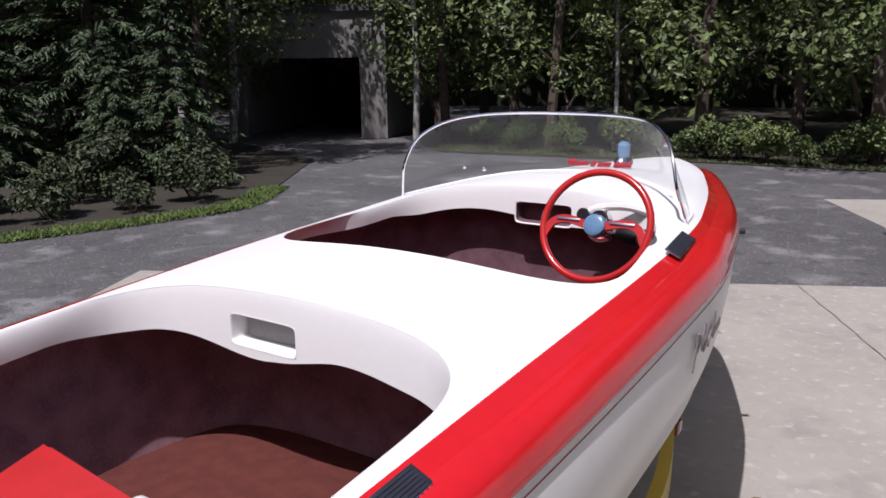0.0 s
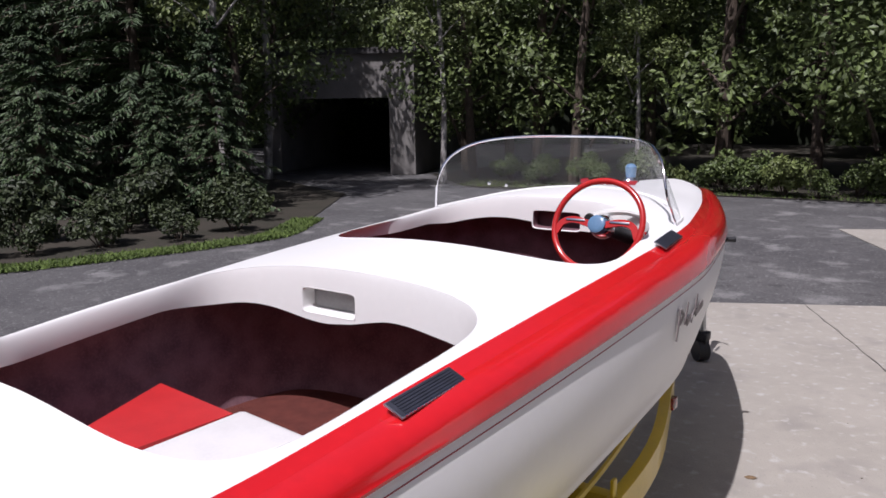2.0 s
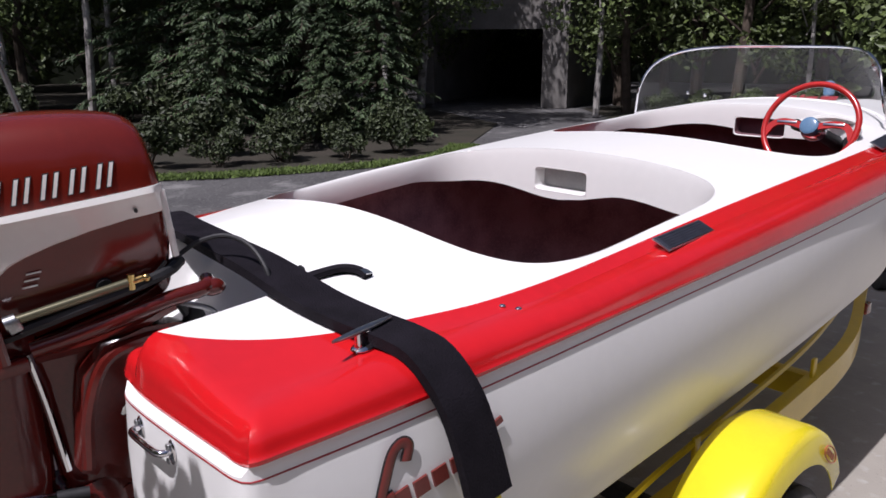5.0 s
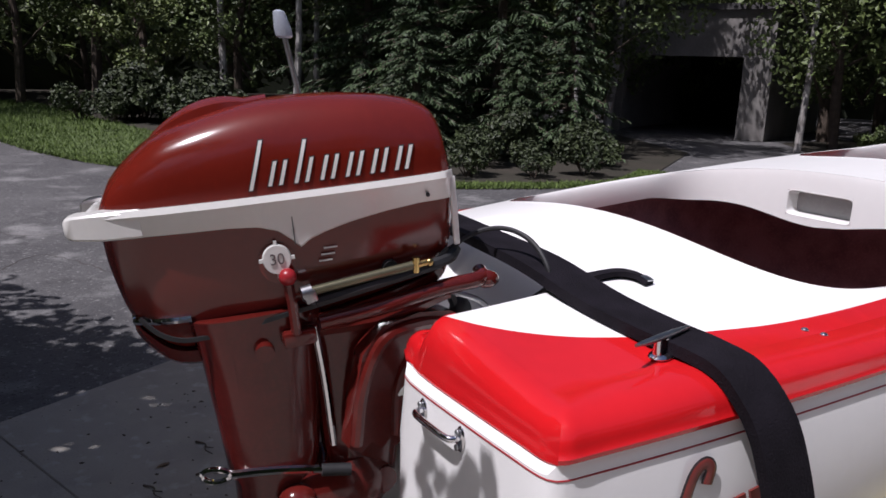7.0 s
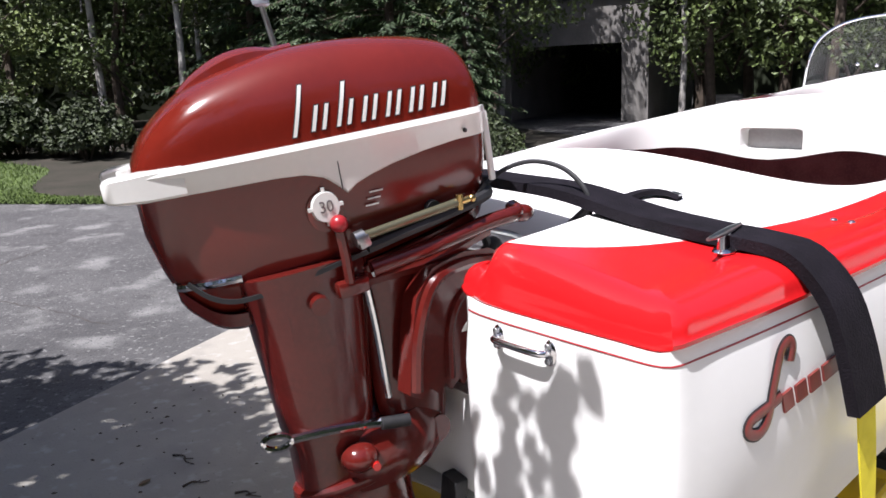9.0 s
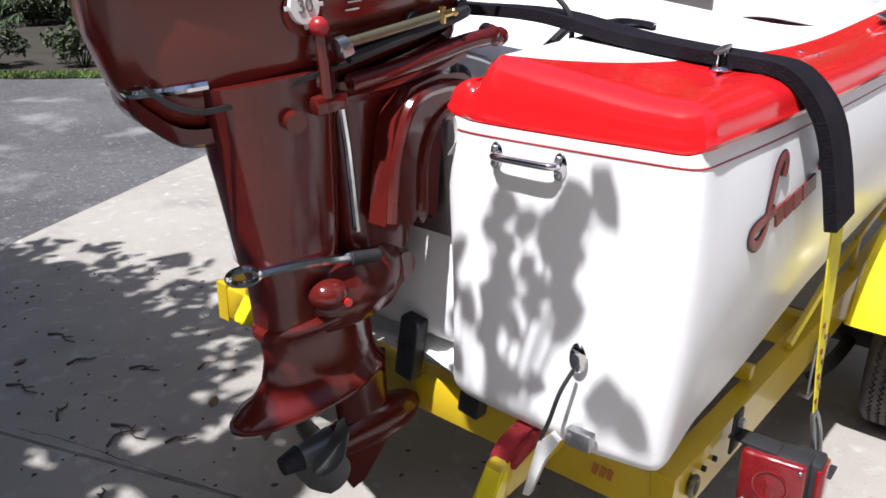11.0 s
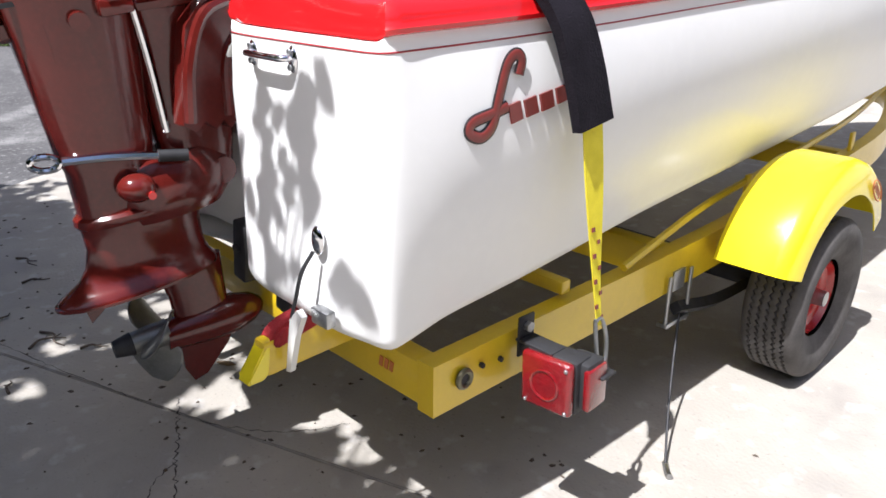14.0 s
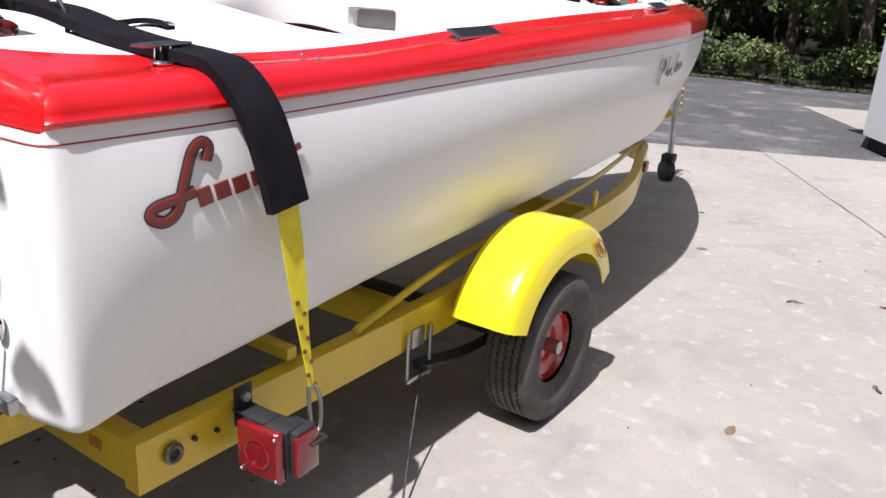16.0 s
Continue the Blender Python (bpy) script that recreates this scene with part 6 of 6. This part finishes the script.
for sx in (1, -1):
    bm = bmesh.new()
    rings = []
    for y, x, hw, lo, hi in ((-0.265, cowl_w(-0.265) - 0.010, 0.021, 0.051, 0.0985), (-0.330, 0.093, 0.024, 0.052, 0.0985), (-0.376, 0.084, 0.023, 0.056, 0.097), (-0.388, 0.082, 0.021, 0.059, 0.094), (-0.393, 0.081, 0.016, 0.064, 0.089)):
        e = 0.004
        ring = [(x - hw + e, hi), (x + hw - e, hi), (x + hw, hi - e), (x + hw, lo + e), (x + hw - e, lo), (x - hw + e, lo), (x - hw, lo + e), (x - hw, hi - e)]
        rings.append([(sx * u, y, z) for u, z in ring])
    loft(bm, rings)
    part("band_tip", bm, "cream", band)
    bm = bmesh.new()
    box(bm, (0.0015, 0.0018, 0.075), (sx * 0.1405, -0.008, 0.045))
    part("seam", bm, "black", band)
    bm = bmesh.new()
    box(bm, (0.010, 0.016, 0.13), (sx * 0.108, 0.326, 0.022), (0, 0, sx * 8), 0.004)
    part("front_edge", bm, "cream", band)
    bm = bmesh.new()
    cyl(bm, (sx * 0.126, 0.262, 0.062), (sx * 0.135, 0.262, 0.062), 0.004, seg=10)
    part("screw", bm, "black", band)
bm = bmesh.new()
box(bm, (0.02, 0.05, 0.006), (0.05, -0.36, 0.090), (0, 0, 0), 0.002)
box(bm, (0.12, 0.03, 0.012), (0.0, -0.345, 0.088), (0, 0, 0), 0.004)
part("latch", bm, "cream", band)

for ob in [motor] + list(motor.children_recursive):
    if ob.type == "MESH":
        for v in ob.data.vertices:
            if v.co.y < -0.08:
                v.co.y = -0.08 + (v.co.y + 0.08) * 1.03
            elif v.co.y > 0.2:
                v.co.y = 0.2 + (v.co.y - 0.2) * 0.88

# slanted white name bars
x0 = -0.076
SHAPES = [[(0.004, 0.0, -0.004, 0.076)]] + [[(-0.0085, 0.0, 0.0, 0.040), (0.0085, 0.0, 0.0, 0.040)] for _ in range(6)]
SHAPES[2][0] = (-0.0085, 0.0, 0.0, 0.070)
for k, strokes in enumerate(SHAPES):
    bm, bmh = bmesh.new(), bmesh.new()
    for b, off, grow in ((bm, 0.0025, 0.0), (bmh, 0.0012, 0.0018)):
        for dx, wide, h0, h1 in strokes:
            pts = []
            for f in range(5):
                z = 0.112 + h0 - grow + (h1 - h0 + 2 * grow) * f / 4
                y = x0 + 0.0475 * k + dx * 1.15 + 0.36 * (z - 0.112)
                q = min(1.0, max(0.0, (z - 0.085) / (cowl_top(y) - 0.085)))
                pts.append((cowl_w(y) * (max(0.0, 1 - q ** 2.7)) ** (1 / 2.7) + off, y, z))
            half_w = max(0.0033, wide / 2) + grow
            loft(b, [[(px, py - half_w, pz), (px - 0.004, py - half_w, pz), (px - 0.004, py + half_w, pz), (px, py + half_w, pz)] for px, py, pz in pts])
    bar = part("name_bar", bm, "cream", upper, "slanted white lettering bar")
    part("bar_shadow_edge", bmh, "black", bar)

# dial with its number
dl = Matrix.Translation((cowl_w(-0.045) + 0.001, -0.045, -0.014)) @ pose(0, 0, 0, 90, 0, 90)
bm = bmesh.new()
cyl(bm, (0, 0, 0.0), (0, 0, 0.008), 0.027, 0.025, 32)
for k in range(4):
    a = math.pi / 2 * k
    box(bm, (0.010, 0.006, 0.006), (0.028 * math.cos(a), 0.028 * math.sin(a), 0.003), (0, 0, math.degrees(a)))
bm.transform(dl)
dial = part("dial", bm, "cream", motor, "round white dial numbered 30")
font = bpy.data.curves.new("dial_number", "FONT")
font.body, font.size, font.extrude, font.align_x, font.align_y = "30", 0.028, 0.0006, "CENTER", "CENTER"
number = new("dial_number", font)
number.data.materials.append(M["badge_grey"])
number.parent = dial
number.matrix_basis = dl @ pose(0, 0, 0.0088)
bm = bmesh.new()
loft(bm, [[(cowl_w(0.0) - 0.002 + dx, -0.045 + math.cos(a) * 0.034, -0.022 + math.sin(a) * 0.036) for a in (2 * math.pi * k / 32 for k in range(32))] for dx in (-0.03, 0.0)])
part("dial_boss", bm, "maroon", motor)
for k in range(3):
    bm = bmesh.new()
    box(bm, (0.002, 0.026, 0.0025), (0.1295, 0.045 + 0.006 * k, -0.030 + 0.011 * k), (0, 0, 0))
    part("print_line", bm, "cream", lower)

# side controls, set in world places and brought into the motor's own frame

def mpart(name, build, mat, label="", frame_of=None):
    bm = bmesh.new()
    build(bm)
    bm.transform(frame_of or MW)
    return part(name, bm, mat, motor, label)


mpart("lever_knob", lambda b: ball(b, (0.163, -0.088, 1.152), 0.0155), "stripe")
mpart("lever", lambda b: (tube(b, [(0.160, -0.086, 1.14), (0.158, -0.078, 1.09), (0.155, -0.072, 1.045)], 0.0095, seg=8), box(b, (0.03, 0.06, 0.03), (0.145, -0.065, 1.035), (8, 0, 0), 0.006)), "maroon_dark")
mpart("link_pipe", lambda b: cyl(b, (0.172, -0.055, 1.125), (0.178, 0.135, 1.163), 0.0082, seg=14), "pipe", "olive metal link pipe")
mpart("pipe_end", lambda b: (cyl(b, (0.172, -0.066, 1.122), (0.172, -0.048, 1.126), 0.014, seg=10), box(b, (0.022, 0.022, 0.022), (0.175, -0.052, 1.119), (20, 0, 0), 0.003)), "steel")
mpart("brass_fitting", lambda b: (cyl(b, (0.178, 0.12, 1.16), (0.18, 0.16, 1.168), 0.007, seg=10), cyl(b, (0.18, 0.14, 1.150), (0.18, 0.14, 1.178), 0.007, seg=8), ball(b, (0.181, 0.166, 1.168), 0.008)), "brass")
mpart("steering_bar", lambda b: (tube(b, [(0.155, -0.03, 1.062), (0.165, 0.08, 1.085), (0.17, 0.20, 1.115), (0.165, 0.275, 1.125), (0.13, 0.29, 1.13)], 0.0155, seg=10), tube(b, [(0.10, -0.06, 1.03), (0.13, 0.10, 1.055), (0.14, 0.22, 1.10)], 0.018, seg=8)), "maroon_dark")
mpart("steering_arm_tip", lambda b: ball(b, (0.16, 0.292, 1.122), 0.022, (0.8, 1.2, 0.8)), "maroon_dark")
mpart("black_cable", lambda b: tube(b, [(0.166, -0.04, 1.105), (0.172, 0.08, 1.135), (0.165, 0.20, 1.165), (0.10, 0.25, 1.168)], 0.011, seg=8), "black")
mpart("knurled_knob", lambda b: cyl(b, (0.135, -0.125, 1.012), (0.152, -0.127, 1.010), 0.017, seg=14), "maroon_dark")
mpart("choke_knob", lambda b: cyl(b, (0.125, 0.10, 1.158), (0.158, 0.10, 1.155), 0.014, seg=14), "black")
mpart("red_tab", lambda b: box(b, (0.02, 0.045, 0.014), (0.078, -0.185, 0.958), (12, 0, 0), 0.004), "bright_red")


def oval(cx, cy, z, hx, hy, e=2.6, n=36, tilt=0.0):
    return [(cx + math.copysign(abs(math.cos(t)) ** (2 / e), math.cos(t)) * hx, cy + math.copysign(abs(math.sin(t)) ** (2 / e), math.sin(t)) * hy,
             z + tilt * math.copysign(abs(math.sin(t)) ** (2 / e), math.sin(t)) * hy) for t in (2 * math.pi * k / n for k in range(n))]


# exhaust housing, swivel bracket and lower unit
mpart("exhaust_housing", lambda b: loft(b, [oval(0.015, cy, z, hx, hy, 3.0, tilt=0.12) for z, cy, hx, hy in ((0.60, -0.076, 0.052, 0.074), (0.70, -0.080, 0.055, 0.080), (0.73, -0.084, 0.058, 0.088), (0.80, -0.090, 0.063, 0.094), (0.95, -0.104, 0.073, 0.108), (1.04, -0.113, 0.082, 0.124))]), "maroon_dark", frame_of=ML)
mpart("housing_panel", lambda b: loft(b, [[(0.083 + dx, -0.165, 0.97), (0.083 + dx, -0.075, 0.985), (0.070 + dx, -0.062, 0.79), (0.068 + dx, -0.135, 0.775)] for dx in (-0.03, 0.004)]), "maroon_dark", frame_of=ML)
mpart("chrome_rod", lambda b: tube(b, [(0.085, -0.018, 1.01), (0.080, 0.002, 0.90), (0.070, 0.022, 0.76)], 0.007, seg=8), "chrome", frame_of=ML)
mpart("swivel_bracket", lambda b: loft(b, [oval(0.015, cy, z, hx, hy, 3.2, tilt=0.12) for z, cy, hx, hy in ((0.66, 0.095, 0.05, 0.065), (0.75, 0.088, 0.055, 0.080), (0.95, 0.075, 0.062, 0.090), (1.03, 0.060, 0.07, 0.095))]), "maroon_dark", frame_of=ML)
CLAMP = [(0.02, 0.805), (0.03, 0.90), (0.045, 0.985), (0.085, 1.035), (0.16, 1.052), (0.225, 1.048), (0.262, 1.030), (0.268, 0.985), (0.225, 0.965), (0.185, 0.945), (0.165, 0.90), (0.158, 0.80), (0.148, 0.790), (0.138, 0.806), (0.118, 0.788),
         (0.104, 0.806), (0.088, 0.790), (0.066, 0.808), (0.045, 0.790)]
for bx in (-0.10, 0.135):
    mpart("clamp_bracket", lambda b: loft(b, [[(bx + dx, y, z) for y, z in CLAMP] for dx in (-0.02, 0.02)]), "maroon_dark", frame_of=MF)
mpart("clamp_rib", lambda b: (tube(b, [(0.156, 0.034, 0.81), (0.156, 0.046, 0.92), (0.157, 0.085, 1.008), (0.158, 0.16, 1.030), (0.156, 0.245, 1.022)], 0.012, seg=8), tube(b, [(0.156, 0.115, 0.815), (0.156, 0.118, 0.91), (0.156, 0.145, 0.965), (0.156, 0.20, 0.995), (0.155, 0.245, 0.992)], 0.010, seg=8)), "maroon_dark", frame_of=MF)
mpart("transom_pad", lambda b: box(b, (0.36, 0.014, 0.22), (0.02, 0.180, 0.86), (3, 0, 0), 0.004), "steel", frame_of=MF)
mpart("mount_bar", lambda b: cyl(b, (-0.11, 0.115, 0.690), (0.115, 0.115, 0.695), 0.028, seg=16), "maroon_dark", frame_of=MF)
mpart("lower_mount", lambda b: (loft(b, [oval(0.02, cy, z, hx, hy, 2.4, tilt=0.16) for z, cy, hx, hy in ((0.59, 0.030, 0.060, 0.10), (0.63, 0.034, 0.078, 0.122), (0.68, 0.034, 0.075, 0.118), (0.715, 0.03, 0.055, 0.09))]), ball(b, (0.082, -0.050, 0.662), 0.034, (1.0, 1.1, 0.85))), "maroon_dark", frame_of=ML)
mpart("mount_bolt", lambda b: cyl(b, (0.10, -0.030, 0.652), (0.119, -0.032, 0.652), 0.008, seg=8), "bright_red", frame_of=ML)
mpart("wrench_rod", lambda b: (tube(b, [(0.095, 0.045, 0.716), (0.085, -0.02, 0.722), (0.075, -0.10, 0.727), (0.068, -0.18, 0.727)], 0.0085, seg=8), tube(b, [(0.066 + 0.006 * math.cos(a), -0.198 + 0.024 * math.cos(a), 0.727 + 0.013 * math.sin(a)) for a in (2 * math.pi * k / 12 for k in range(13))], 0.0065, seg=8, n=30)), "chrome", "chrome tilt rod with a ring end", frame_of=ML)
mpart("rod_sleeve", lambda b: cyl(b, (0.096, 0.05, 0.716), (0.090, -0.005, 0.720), 0.012, seg=12), "black", frame_of=ML)
mpart("gear_housing", lambda b: loft(b, [oval(0.02, cy, z, hx, hy, 2.2, tilt=0.15) for z, cy, hx, hy in ((0.443, -0.055, 0.066, 0.156), (0.447, -0.055, 0.072, 0.163), (0.456, -0.054, 0.070, 0.160), (0.468, -0.049, 0.058, 0.146), (0.485, -0.042, 0.049, 0.130), (0.51, -0.036, 0.044, 0.119), (0.55, -0.033, 0.043, 0.114), (0.585, -0.033, 0.046, 0.118), (0.612, -0.035, 0.052, 0.122))]), "maroon_dark", frame_of=ML)
mpart("housing_flange", lambda b: loft(b, [oval(0.02, -0.03, z, hx, hy, 2.2, tilt=0.14) for z, hx, hy in ((0.598, 0.062, 0.128), (0.604, 0.066, 0.132), (0.616, 0.066, 0.132), (0.622, 0.060, 0.126))]), "maroon_dark", frame_of=ML)
mpart("cavitation_plate", lambda b: loft(b, [oval(0.02, -0.056, z, hx, hy, 2.0, tilt=0.15) for z, hx, hy in ((0.440, 0.066, 0.158), (0.443, 0.074, 0.166), (0.449, 0.074, 0.166), (0.452, 0.066, 0.158))]), "maroon_dark", frame_of=ML)
mpart("trim_fin", lambda b: loft(b, [[(0.02 + dx, -0.175, 0.435), (0.02 + dx, -0.11, 0.445), (0.02 + dx, -0.135, 0.40), (0.02 + dx, -0.160, 0.378)] for dx in (-0.006, 0.006)]), "maroon_dark", frame_of=ML)
mpart("strut", lambda b: loft(b, [oval(0.02, cy, z, hx, hy, 2.0, tilt=0.1) for z, cy, hx, hy in ((0.33, 0.065, 0.022, 0.060), (0.40, 0.058, 0.022, 0.062), (0.47, 0.045, 0.026, 0.072))]), "maroon_dark", frame_of=ML)
mpart("gearcase", lambda b: loft(b, [[(0.02 + r * math.cos(a), 0.205 - d, 0.318 + 0.10 * (0.205 - d - 0.1) + r * 1.08 * math.sin(a)) for a in (2 * math.pi * k / 24 for k in range(24))] for d, r in ((0.0, 0.004), (0.008, 0.018), (0.03, 0.032), (0.07, 0.042), (0.12, 0.043), (0.18, 0.038), (0.225, 0.032))]), "maroon_dark", frame_of=ML)
mpart("skeg", lambda b: loft(b, [[(0.02 + dx, 0.135, 0.295), (0.02 + dx, 0.115, 0.255), (0.02 + dx, 0.060, 0.190), (0.02 + dx, 0.030, 0.180), (0.02 + dx, 0.012, 0.215), (0.02 + dx, 0.008, 0.290)] for dx in (-0.005, 0.005)]), "maroon_dark", frame_of=ML)


def propeller(b):
    hub = Vector((0.02, -0.045, 0.312))
    cyl(b, hub + Vector((0, 0.03, 0.003)), hub + Vector((0, -0.05, -0.004)), 0.030, 0.024, 20)
    for k in range(3):
        a0 = 2 * math.pi * k / 3 + 0.5
        rings = []
        for i in range(9):
            r = 0.02 + 0.088 * i / 8
            half_w = 0.062 * math.sin(math.pi * (0.12 + 0.80 * i / 8)) ** 0.7
            pitch = 0.9 - 0.35 * i / 8
            ring = []
            for s in (-1, -0.5, 0, 0.5, 1):
                t = half_w * s * math.cos(pitch)
                a = a0 + t / max(r, 0.035)
                ring.append(hub + Vector((r * math.cos(a), half_w * s * math.sin(pitch), r * math.sin(a))))
            rings.append(ring)
        top = rings
        loft(b, [r + [p + Vector((0, 0.004, 0)) for p in reversed(r)] for r in top])


mpart("propeller", propeller, "prop", "grey aluminium propeller", frame_of=ML)
mpart("prop_nut", lambda b: (cyl(b, (0.02, -0.09, 0.308), (0.02, -0.128, 0.304), 0.026, 0.018, 18)), "black", frame_of=ML)
